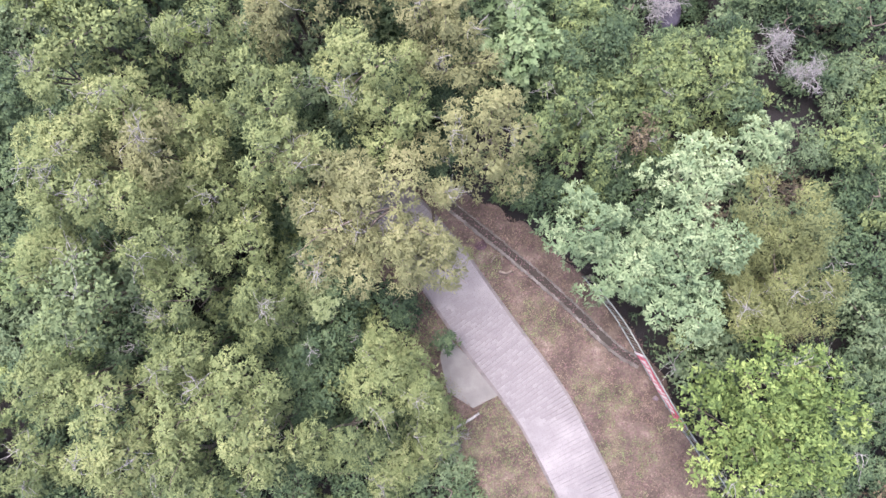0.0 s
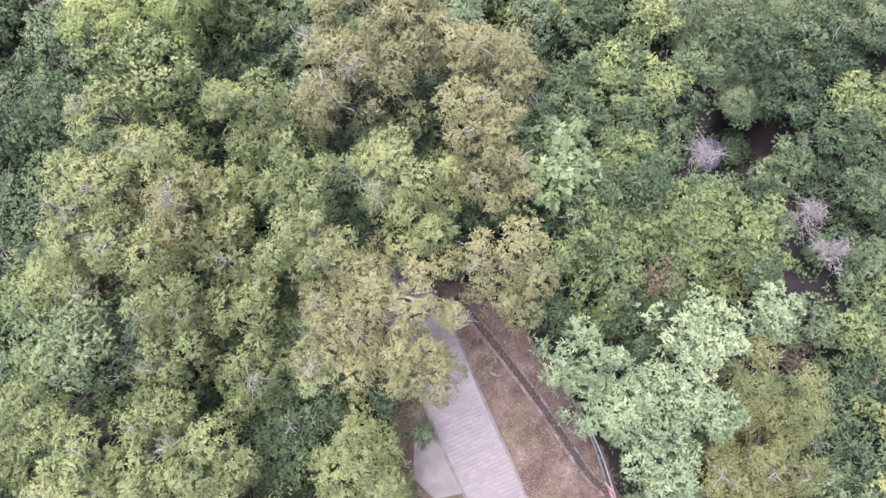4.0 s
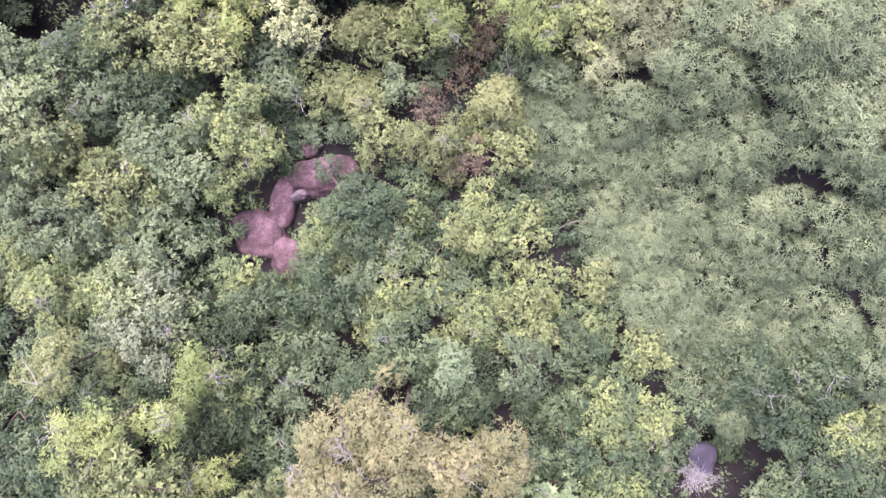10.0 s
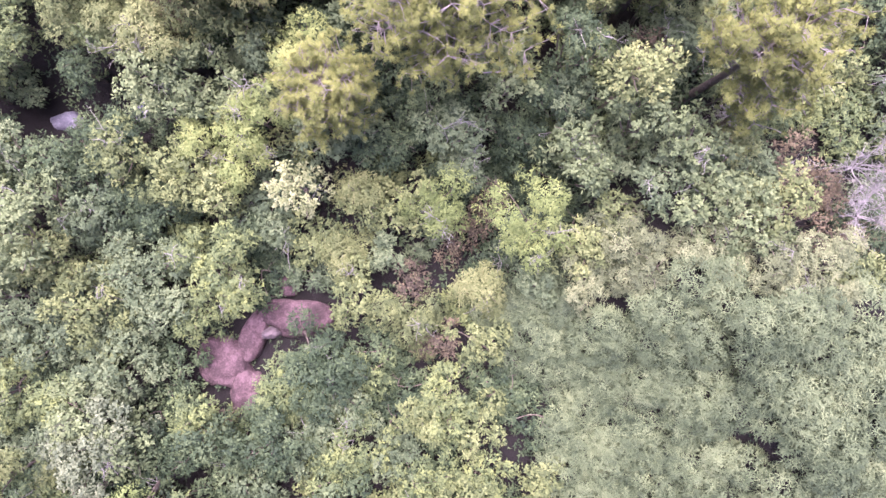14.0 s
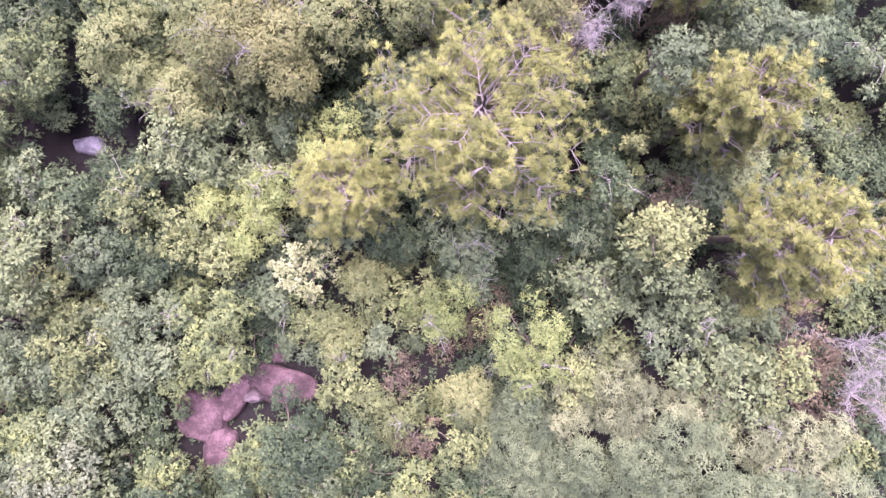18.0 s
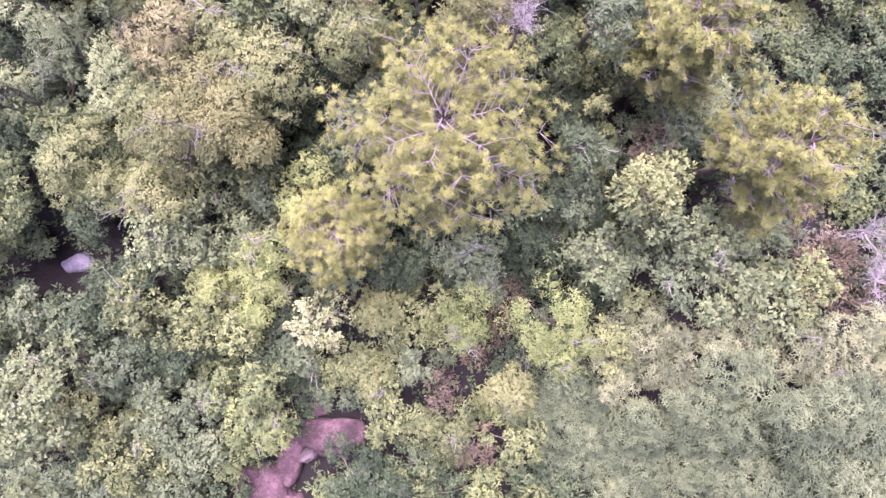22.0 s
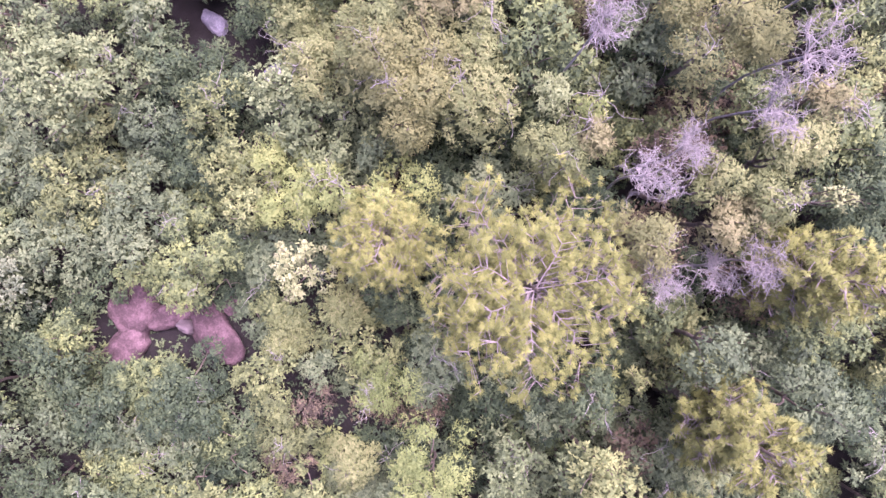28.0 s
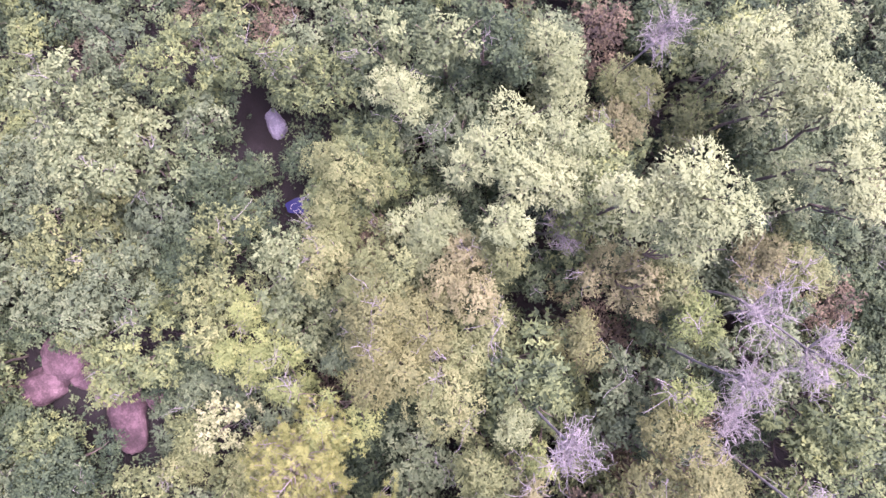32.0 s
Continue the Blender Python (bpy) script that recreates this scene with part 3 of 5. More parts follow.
face = bm.faces.new([bm.verts.new((x, y, 0.0)) for x, y in outline])
bmesh.ops.triangulate(bm, faces=[face])
for _ in range(4):
    bmesh.ops.subdivide_edges(bm, edges=bm.edges[:], cuts=1)
for q in bm.verts:
    rim = q.is_boundary
    q.co.z = -0.024 if rim else 0.012 + 0.03 * noise.noise(Vector((q.co.x * 1.1, q.co.y * 1.1, 0)))
    if rim:
        q.co.x += 0.25 * noise.noise(Vector((q.co.x * 1.3, q.co.y * 1.3, 5)))
        q.co.y += 0.25 * noise.noise(Vector((q.co.x * 1.3, q.co.y * 1.3, 9)))
part("soil", bm, VERGE, verge, smooth=True)

path_thing = tagged(new("path"), "pale grey paved footpath that bends through the trees", "path", kind="structure")
ribbon("bedding", PATH, [2.0, 2.0, 1.95, 1.98, 2.02, 1.98, 1.95, 1.98, 2.0, 2.0, 2.0], 0.083, 0.14, BEDDING, path_thing)
apron = tagged(new("apron"), "grey concrete slab that joins the path", "pavement", kind="structure")
bm = bmesh.new()
low_ring = [bm.verts.new((x, y, -0.05)) for x, y in ((0.1, -2.85), (1.35, -4.1), (1.85, -4.85), (1.0, -5.28), (0.15, -4.75), (-0.1, -3.6))]
top_face = bmesh.ops.extrude_face_region(bm, geom=[bm.faces.new(low_ring)])
for q in top_face["geom"]:
    if isinstance(q, bmesh.types.BMVert):
        q.co.z = 0.06
bmesh.ops.recalc_face_normals(bm, faces=bm.faces[:])
part("slab", bm, CONCRETE, apron)

DRAIN_LINE = [(0.2, 1.5), (0.58, 1.19), (1.81, 0.21), (3.31, -1.02), (4.63, -2.24), (5.5, -3.1), (6.0, -3.5), (6.7, -3.85)]
drain = tagged(new("drain"), "old open concrete drain channel full of dark mud", "drain", kind="structure")
q, way, run = joined(DRAIN_LINE)
side = np.stack([way[:, 1], -way[:, 0]], 1)
for off, wide in ((-0.14, 0.06), (0.16, 0.10)):
    ribbon("kerb", q[::4] + side[::4] * off, np.full(len(q[::4]), wide), 0.10, 0.22, DRAIN, drain, waver=0.016)
ribbon("channel_bed", q[::4], np.full(len(q[::4]), 0.22), 0.055, 0.12, MUD, drain, "dark muddy bed")

fence = tagged(new("fence"), "low galvanised steel fence along the verge", "fence")
FENCE = [(4.64, -0.91), (5.71, -2.25), (6.33, -3.33), (7.22, -4.88), (7.67, -5.62), (8.38, -6.65), (9.1, -7.8)]
q, way, run = joined(FENCE)
length = run[-1]


def along(s):
    return np.array([np.interp(s, run, q[:, 0]), np.interp(s, run, q[:, 1])])


for i in range(9):
    p = along(i * length / 8)
    piece("post", mesh_from("post", *tubes([([(*p, -0.1), (*p, 0.6), (*p, 1.14)], [0.03, 0.03, 0.03])], 8), STEEL, True), fence)
for z in (0.16, 1.1):
    piece("rail", mesh_from("rail", *tubes([([(*along(s), z) for s in np.linspace(0, length, 40)], [0.024] * 40)], 8), STEEL, True), fence)
for i in range(int(length / 0.13)):
    p = along((i + 0.5) * 0.13)
    piece("bar", mesh_from("bar", *tubes([([(*p, 0.16), (*p, 1.1)], [0.009, 0.009])], 5), STEEL, True), fence)

banner = tagged(new("banner"), "faded pink cloth banner with white marks tied to the fence", "banner")
a, b = along(run[np.argmin(np.linalg.norm(q - np.array(FENCE[2]), axis=1))]), along(run[np.argmin(np.linalg.norm(q - np.array(FENCE[4]), axis=1))])
w = (b - a) / np.linalg.norm(b - a)
out = np.array([-w[1], w[0]]) * -1.0


def cloth(s0, s1, z0, z1, off, n=14):
    s, z = np.linspace(s0, s1, n), np.linspace(z0, z1, 5)
    gs, gz = np.meshgrid(s, z, indexing="ij")
    puff = off + 0.02 * np.sin(gs * 5.0 + gz * 3) + 0.02 * (1.1 - gz)
    span = np.linalg.norm(b - a)
    xy = a + (b - a) * (gs / span)[..., None] + out * puff[..., None]
    v = np.concatenate([xy, gz[..., None]], -1).reshape(-1, 3)
    i, j = np.meshgrid(np.arange(n - 1), np.arange(4), indexing="ij")
    f = np.stack([i * 5 + j, (i + 1) * 5 + j, (i + 1) * 5 + j + 1, i * 5 + j + 1], -1).reshape(-1, 4)
    k = len(v)
    back = v - np.array([out[0] * 0.006, out[1] * 0.006, 0])
    return np.concatenate([v, back]), np.concatenate([f, k + f[:, ::-1]])


span = float(np.linalg.norm(b - a))
piece("cloth", mesh_from("cloth", *cloth(0.0, span, 0.35, 1.07, 0.03), VINYL, True), banner)
piece("hem", mesh_from("hem", *cloth(0.0, 0.12, 0.34, 1.08, 0.036, 4), WHITE, True), banner, "white end strip")
for i in range(12):
    s = 0.3 + i * (span - 0.7) / 12
    piece("mark", mesh_from("mark", *cloth(s, s + (0.14, 0.09, 0.12)[i % 3], (0.5, 0.58, 0.46)[i % 3], (0.82, 0.9, 0.86)[i % 3], 0.042, 4), WHITE, True), banner, "white printed bar")


# ---- rocks, water, timber and odd things on the ground ----
def boulder(x, y, a, b, h, turn, material, label, seed, name="rock"):
    bm = bmesh.new()
    bmesh.ops.create_icosphere(bm, subdivisions=4, radius=1.0)
    for q in bm.verts:
        p = q.co.copy()
        d = 1 + 0.3 * noise.noise(p * 1.1 + Vector((seed, 0, 0))) + 0.06 * noise.noise(p * 3.1 + Vector((0, seed, 0)))
        crack = abs(noise.noise(p * 1.7 + Vector((seed, seed, 1))))
        d -= 0.07 * max(0.0, 0.08 - crack) / 0.08
        d += 0.05 * noise.noise(p * 6.0 + Vector((seed, 3, 0))) + 0.025 * noise.noise(p * 13.0)
        flat = p.z if p.z < 0.55 else 0.55 + (p.z - 0.55) * 0.35
        q.co = Vector((p.x * a * d, p.y * b * d, max(flat, -0.4) * h * 1.3 * d))
    ob = tagged(new(name), label, "rock")
    ob.matrix_world = pose(x, y, ground_z(x, y) + 0.03, 0, 0, turn)
    part("stone", bm, material, ob, smooth=True)
    return ob


boulder(-6.92, 14.62, 1.2, 0.66, 0.62, 20, ROCK, "broad rounded mauve-brown boulder between shrubs", 1.3)
boulder(-8.0, 13.45, 0.42, 0.92, 0.5, 10, ROCK, "narrow mauve boulder beside a larger one", 4.1)
boulder(-7.5, 13.85, 0.33, 0.21, 0.75, 35, PALE_ROCK, "small pale stone wedged between boulders", 7.7)
boulder(-8.45, 12.3, 0.95, 0.8, 0.55, 0, ROCK, "lumpy mauve boulder half under a shrub", 2.9)
boulder(-7.4, 11.7, 0.62, 0.88, 0.46, 25, ROCK, "flat mauve rock slab littered with twigs", 9.2)
boulder(-7.6, 15.5, 0.5, 0.34, 0.3, 40, ROCK, "dark mauve stone in the shade behind the boulders", 5.4)
boulder(-17.45, 17.4, 0.62, 0.36, 0.4, 30, LILAC_ROCK, "pale lilac rock at the bottom of a dark gully", 3.3)
boulder(7.45, 8.0, 0.75, 0.6, 0.25, 20, VIOLET_ROCK, "low violet-grey rock at the edge of a dark hollow", 6.1)
boulder(1.24, 0.11, 0.2, 0.16, 0.12, 20, ROCK, "small brown stone on the verge", 8.0)
boulder(7.07, -4.97, 0.1, 0.08, 0.1, 0, PALE_ROCK, "small pale stone on the verge", 2.2)

pool = tagged(new("puddle"), "small dark puddle that mirrors the sky", "water", kind="structure")
bm = bmesh.new()
bmesh.ops.create_circle(bm, cap_ends=True, segments=40, radius=1.0)
for q in bm.verts:
    k = 1 + 0.2 * noise.noise(q.co * 1.5)
    q.co = Vector((q.co.x * 0.3 * k, q.co.y * 0.6 * k, 0.0))
pool.matrix_world = pose(-14.75, 19.05, ground_z(-14.75, 19.05) + 0.08, 0, 0, 15)
part("surface", bm, WATER, pool)


def log(points, radius, material, label, name="log", category="log"):
    ob = tagged(new(name), label, category)
    piece("wood", mesh_from("wood", *tubes([(points, np.linspace(radius, radius * 0.75, len(points)))], 8), material, True), ob)
    return ob


def beam(a, b, wide, high, z, label):
    ob = tagged(new("timber_edging"), label, "timber")
    a, b = np.array(a), np.array(b)
    d = b - a
    bm = bmesh.new()
    bmesh.ops.create_cube(bm, size=1.0)
    for q in bm.verts:
        q.co = Vector((q.co.x * float(np.linalg.norm(d)), q.co.y * wide, q.co.z * high))
    bmesh.ops.bevel(bm, geom=bm.edges[:], offset=0.012, segments=2, affect="EDGES")
    ob.matrix_world = pose((a[0] + b[0]) / 2, (a[1] + b[1]) / 2, z + high / 2, 0, 0, math.degrees(math.atan2(d[1], d[0])))
    part("beam", bm, TIMBER, ob)
    return ob


beam((-1.55, 0.25), (-0.3, 0.95), 0.1, 0.14, 0.07, "dark tarred timber edging across the path")
beam((-0.3, 0.97), (-0.36, 1.5), 0.09, 0.14, 0.07, "short dark timber edging beside the path")
beam((-2.45, -0.3), (-2.0, 0.05), 0.09, 0.12, 0.0, "short dark timber half buried in litter")
log([(0.15, -6.1, 0.08), (0.5, -5.85, 0.12), (0.9, -5.65, 0.1), (1.2, -5.45, 0.07)], 0.055, PALE_BARK, "bleached fallen branch lying on the grass")
log([(1.6, -0.45, 0.05), (1.72, -0.22, 0.14), (1.92, -0.2, 0.12), (2.0, -0.5, 0.05)], 0.025, BARK, "bent stick lying on the verge", "stick", "stick")
log([(1.85, -0.75, 0.06), (2.1, -0.82, 0.08), (2.3, -0.72, 0.06)], 0.06, BARK, "short dark log on the verge")
bin_ob = tagged(new("cap_box"), "small dark box on the end post of the fence", "box")
bm = bmesh.new()
bmesh.ops.create_cube(bm, size=1.0)
for q in bm.verts:
    q.co = Vector((q.co.x * 0.22, q.co.y * 0.16, q.co.z * 0.12 + 1.2))
bmesh.ops.bevel(bm, geom=bm.edges[:], offset=0.02, segments=2, affect="EDGES")
bin_ob.matrix_world = pose(4.64, -0.91, 0, 0, 0, -50)
part("shell", bm, PLASTIC, bin_ob)

# ---- trees and shrubs, each in its place ----
plant("tan_wattle", -1.24, 1.07, 6.7, 2.18)
plant("tan_wattle", -2.98, 1.83, 6.7, 1.36)
plant("tan_wattle", -2.60, 0.15, 6.3, 1.47)
plant("tan_wattle", -0.59, -0.12, 6.2, 1.14)
plant("tan_wattle", 1.14, 2.92, 6.5, 1.52)
plant("tan_wattle", 0.08, 5.28, 5.8, 1.52)
plant("olive_wattle", -1.94, 4.73, 6.2, 1.48)
plant("olive_wattle", -1.32, 3.53, 5.5, 1.26)
plant("olive_wattle", -3.88, 2.44, 6.9, 1.21)
plant("olive_wattle", -4.66, 3.83, 6.5, 1.32)
plant("olive_wattle", -6.03, 5.20, 6.3, 1.13)
plant("olive_wattle", -9.70, 4.30, 6.2, 1.21)
plant("olive_wattle", -8.24, 3.74, 6.3, 1.20)
plant("olive_wattle", -9.57, 2.56, 6.2, 1.21)
plant("tan_wattle", -7.52, 2.73, 6.0, 1.15)
plant("olive_wattle", -6.56, 3.05, 5.0, 1.01)
plant("olive_wattle", -8.32, 1.21, 6.3, 1.27)
plant("olive_wattle", -9.76, 1.29, 6.0, 0.81)
plant("olive_wattle", -7.25, 0.15, 6.0, 1.15)
plant("olive_wattle", -5.80, -0.13, 5.2, 1.36)
plant("olive_wattle", -6.04, 1.51, 4.5, 1.20)
plant("olive_wattle", -6.97, 1.60, 5.0, 0.86)
plant("pale_laurel", -8.80, -1.28, 6.7, 1.23)
plant("olive_wattle", -6.94, -1.23, 5.8, 1.24)
plant("olive_wattle", -4.90, -1.75, 4.8, 1.25)
plant("olive_wattle", -9.97, -3.52, 6.0, 1.22)
plant("olive_wattle", -8.47, -4.06, 6.0, 1.15)
plant("olive_wattle", -6.58, -4.34, 6.0, 1.22)
plant("olive_wattle", -5.16, -3.80, 6.0, 1.29)
plant("olive_wattle", -6.98, -2.92, 5.5, 0.98)
plant("olive_wattle", -4.67, -5.15, 6.0, 1.22)
plant("olive_wattle", -8.46, -5.54, 6.0, 1.08)
plant("olive_wattle", -6.78, -5.87, 5.5, 1.12)
plant("olive_wattle", -10.12, -0.13, 5.5, 0.98)
plant("olive_wattle", -11.59, -6.29, 4.0, 1.08)
plant("dark_laurel", -3.55, -2.68, 3.5, 1.19)
plant("dark_laurel", -3.88, -3.96, 3.5, 1.35)
plant("olive_wattle", -1.86, -3.73, 4.5, 1.42)
plant("olive_wattle", -2.82, -5.07, 5.0, 1.38)
plant("olive_wattle", -0.67, -3.97, 4.0, 0.92)
plant("olive_wattle", -0.23, -5.63, 2.6, 0.91)
plant("dark_laurel", -1.40, -1.73, 2.5, 0.80)
plant("silver_tree", -3.62, -1.60, 3.0, 0.65)
plant("dark_laurel", 0.11, -2.87, 1.5, 0.39)
plant("olive_wattle", -1.64, -3.14, 3.5, 0.95)
plant("dark_laurel", -4.63, -6.66, 3.0, 1.14)
plant("olive_wattle", -1.37, -6.66, 3.0, 1.14)
plant("whorl_tree", 2.31, 6.04, 3.5, 1.19)
plant("mint_tree", 4.10, 0.63, 4.0, 1.31)
plant("mint_tree", 5.17, -0.62, 3.5, 1.27)
plant("mint_tree", 7.25, 2.15, 4.2, 1.30)
plant("mint_tree", 6.87, 0.48, 4.0, 1.23)
plant("mint_tree", 6.55, -0.91, 4.0, 1.15)
plant("mint_tree", 7.00, -1.98, 4.0, 1.00)
plant("mint_tree", 8.06, 0.02, 4.0, 0.92)
plant("mint_tree", 9.80, 3.19, 2.5, 1.00)
plant("dusky_wattle", 10.06, 0.64, 4.0, 1.95)
plant("dusky_wattle", 10.33, -0.93, 3.8, 1.89)
plant("dusky_wattle", 9.30, -1.89, 3.5, 1.27)
plant("vivid_laurel", 8.98, -3.77, 5.0, 1.53)
plant("vivid_laurel", 9.29, -5.09, 5.5, 1.70)
plant("vivid_laurel", 8.01, -5.01, 4.2, 1.22)
plant("vivid_laurel", 10.25, -4.05, 5.0, 1.31)
plant("vivid_laurel", 8.48, -6.13, 4.5, 1.35)
plant("grey_laurel", 11.43, 3.11, 2.0, 0.94)
plant("grey_laurel", 12.64, 5.49, 1.5, 1.06)
plant("tipped_shrub", 6.04, 5.30, 2.8, 1.24)
plant("tipped_shrub", 8.28, 5.52, 2.6, 1.25)
plant("dark_laurel", 4.76, 6.12, 3.2, 0.96)
plant("tipped_shrub", 4.34, 3.12, 3.0, 1.31)
plant("dark_laurel", 3.16, 1.72, 2.2, 1.02)
plant("tipped_shrub", 6.75, 4.11, 2.2, 1.19)
plant("dark_laurel", 12.1, 7.3, 2.4, 1.0)
plant("tipped_shrub", 12.64, 3.19, 2.5, 1.00)
plant("tipped_shrub", 3.61, 4.65, 3.3, 0.96)
plant("tipped_shrub", 2.77, 3.48, 3.5, 0.79)
plant("russet_shrub", 6.04, 3.58, 2.2, 0.93)
plant("dark_laurel", 5.80, 0.71, 2.0, 1.38)
plant("tan_wattle", -3.72, 8.62, 7.0, 1.38)
plant("tan_wattle", -2.6, 8.5, 7.0, 1.1)
plant("tan_wattle", -4.21, 6.98, 6.5, 1.17)
plant("tan_wattle", -2.62, 7.19, 7.0, 1.38)
plant("tan_wattle", -1.49, 7.86, 6.5, 1.03)
plant("tan_wattle", -0.13, 7.94, 6.0, 1.07)
plant("tan_wattle", -4.32, 5.88, 6.0, 0.80)
plant("tan_wattle", -0.53, 6.62, 6.3, 1.18)
plant("dome_laurel", -10.42, 9.20, 3.9, 1.54)
plant("lime_wattle", -8.23, 8.56, 5.0, 0.85)
plant("lime_wattle", -8.49, 7.43, 5.7, 0.68)
plant("lime_wattle", -10.29, 6.67, 6.4, 0.98)
plant("lime_wattle", -7.30, 5.70, 4.5, 0.51)
plant("lime_laurel", -8.77, 5.68, 6.4, 1.24)
plant("lime_laurel", -9.97, 6.10, 6.0, 0.80)
plant("dark_laurel", -8.56, 6.32, 3.5, 1.26)
plant("dark_laurel", -7.12, 7.17, 3.0, 0.97)
plant("tipped_shrub", -7.51, 8.24, 4.0, 1.06)
plant("tipped_shrub", -8.31, 10.94, 2.5, 0.91)
plant("grey_laurel", -11.64, 8.24, 2.5, 1.16)
plant("grey_laurel", -11.09, 11.27, 3.0, 1.46)
plant("tipped_shrub", -13.78, 9.32, 3.0, 1.29)
plant("tipped_shrub", -12.32, 9.78, 3.0, 0.80)
plant("olive_wattle", -11.99, 7.77, 5.0, 0.85)
plant("dark_laurel", -12.50, 4.62, 3.5, 1.10)
plant("dark_laurel", -12.23, 4.36, 2.0, 1.02)
plant("tipped_shrub", -5.54, 12.29, 1.7, 1.21)
plant("tipped_shrub", -3.75, 12.02, 2.2, 1.44)
plant("mint_tree", -1.57, 9.85, 3.1, 0.8)
plant("tipped_shrub", -1.05, 13.56, 2.0, 1.19)
plant("tipped_shrub", 0.54, 12.69, 2.0, 1.19)
plant("tipped_shrub", -1.13, 11.65, 1.8, 1.03)
plant("lime_laurel", 0.76, 10.99, 2.0, 1.11)
plant("dark_laurel", 2.29, 11.16, 2.0, 1.02)
plant("lime_laurel", 4.47, 11.47, 2.0, 0.85)
plant("dark_laurel", 0.85, 9.31, 1.5, 0.87)
plant("dark_laurel", 2.53, 9.29, 2.0, 1.02)
plant("dark_laurel", 4.00, 9.81, 2.0, 1.19)
plant("dark_laurel", 4.01, 7.89, 2.3, 1.35)
plant("dark_laurel", 2.73, 7.94, 2.5, 0.99)
plant("dark_laurel", 3.48, 5.62, 3.0, 1.13)
plant("dark_laurel", 5.31, 6.31, 2.5, 0.99)
plant("tipped_shrub", 5.19, 4.74, 2.4, 1.00)
plant("dark_laurel", 10.7, 9.3, 2.2, 1.5)
plant("grey_laurel", 9.49, 7.49, 1.2, 0.89)
plant("tipped_shrub", 7.19, 5.81, 2.0, 1.19)
plant("tipped_shrub", 8.75, 5.11, 2.0, 1.19)
plant("tipped_shrub", 6.77, 4.50, 2.0, 1.02)
plant("grey_laurel", 9.6, 5.9, 1.6, 0.9)
plant("dark_laurel", 11.93, 5.56, 1.5, 1.05)
plant("pine", -6.08, 24.16, 8.8, 2.34)
plant("pine", -8.14, 21.26, 5.6, 1.23)
plant("pine", 1.55, 26.09, 8.1, 1.47)
plant("silver_tree", -14.41, 23.73, 5.8, 0.71)
plant("olive_wattle", -15.32, 21.03, 4.6, 1.57)
plant("grey_laurel", -10.77, 22.01, 3.8, 0.96)
plant("pale_laurel", -10.81, 20.42, 3.4, 0.87)
plant("pale_laurel", 0.01, 24.14, 5.6, 1.16)
plant("pale_laurel", 1.33, 23.89, 5.4, 0.99)
plant("dark_laurel", -2.45, 25.1, 5.4, 0.9)
plant("pale_laurel", -3.75, 23.7, 5.1, 1.00)
plant("tipped_shrub", -1.85, 25.63, 3.4, 0.79)
plant("silver_tree", 0.48, 28.02, 4.0, 0.76)
plant("lime_laurel", -2.26, 26.81, 4.0, 0.33)
plant("tipped_shrub", -4.08, 27.56, 5.0, 1.16)
plant("tipped_shrub", -2.17, 28.21, 5.0, 0.86)
plant("pine", -1.4, 27.75, 8.3, 1.0)
plant("russet_shrub", -0.37, 26.14, 4.0, 0.92)
plant("grey_laurel", 0.30, 26.06, 3.5, 0.95)
plant("tipped_shrub", 2.9, 25.6, 5.0, 0.79)
plant("russet_shrub", 5.6, 25.0, 3.0, 1.4)
plant("russet_shrub", 6.5, 23.9, 3.2, 1.3)
plant("grey_laurel", -17.06, 24.17, 4.0, 1.23)
plant("grey_laurel", -17.24, 23.02, 4.0, 0.92)
plant("dusky_wattle", -6.22, 27.12, 8.2, 0.66)
plant("bare_tree", -5.14, 27.25, 7.0, 0.39)
plant("bare_tree", -4.80, 29.49, 7.0, 0.51)
plant("bare_tree", -4.91, 28.77, 6.0, 0.50)
plant("tan_wattle", -6.01, 29.20, 7.5, 0.73)
plant("olive_wattle", -7.04, 29.04, 7.5, 0.60)
plant("pine", -4.17, 30.67, 8.0, 1.06)
plant("cream_tree", -5.75, 31.51, 7.0, 0.32)
plant("tipped_shrub", -2.42, 31.22, 6.0, 1.08)
plant("grey_laurel", -1.03, 30.2, 6.4, 1.45)
plant("grey_laurel", -2.29, 29.85, 5.0, 0.65)
plant("grey_laurel", -2.9, 28.1, 6.9, 0.9)
plant("tan_wattle", -0.75, 28.01, 6.0, 0.95)
plant("russet_shrub", -3.77, 30.32, 4.5, 0.97)
plant("dark_laurel", -2.24, 23.89, 4.0, 0.92)
plant("silver_tree", -16.64, 24.72, 7.5, 1.10)
plant("silver_tree", -16.05, 25.71, 7.5, 0.97)
plant("silver_tree", -16.92, 26.29, 7.5, 0.97)
plant("silver_tree", -15.68, 27.63, 9.0, 0.81)
plant("silver_tree", -15.99, 28.20, 9.5, 0.93)
plant("silver_tree", -15.62, 28.91, 9.7, 0.76)
plant("silver_tree", -15.05, 28.59, 9.0, 0.59)
plant("silver_tree", -14.87, 25.26, 7.4, 0.58)
plant("silver_tree", -14.59, 23.42, 5.4, 0.96)
plant("silver_tree", -17.77, 22.19, 5.4, 0.81)
plant("silver_tree", -13.70, 23.38, 5.0, 0.57)
plant("tipped_shrub", -15.52, 21.21, 4.0, 1.39)
plant("tipped_shrub", -15.08, 20.23, 3.5, 0.79)
plant("russet_shrub", -13.93, 21.79, 3.0, 1.06)
plant("dusky_wattle", -12.29, 22.60, 6.5, 0.91)
plant("dusky_wattle", -11.14, 22.91, 6.7, 1.17)
plant("olive_wattle", -10.68, 24.62, 6.7, 1.17)
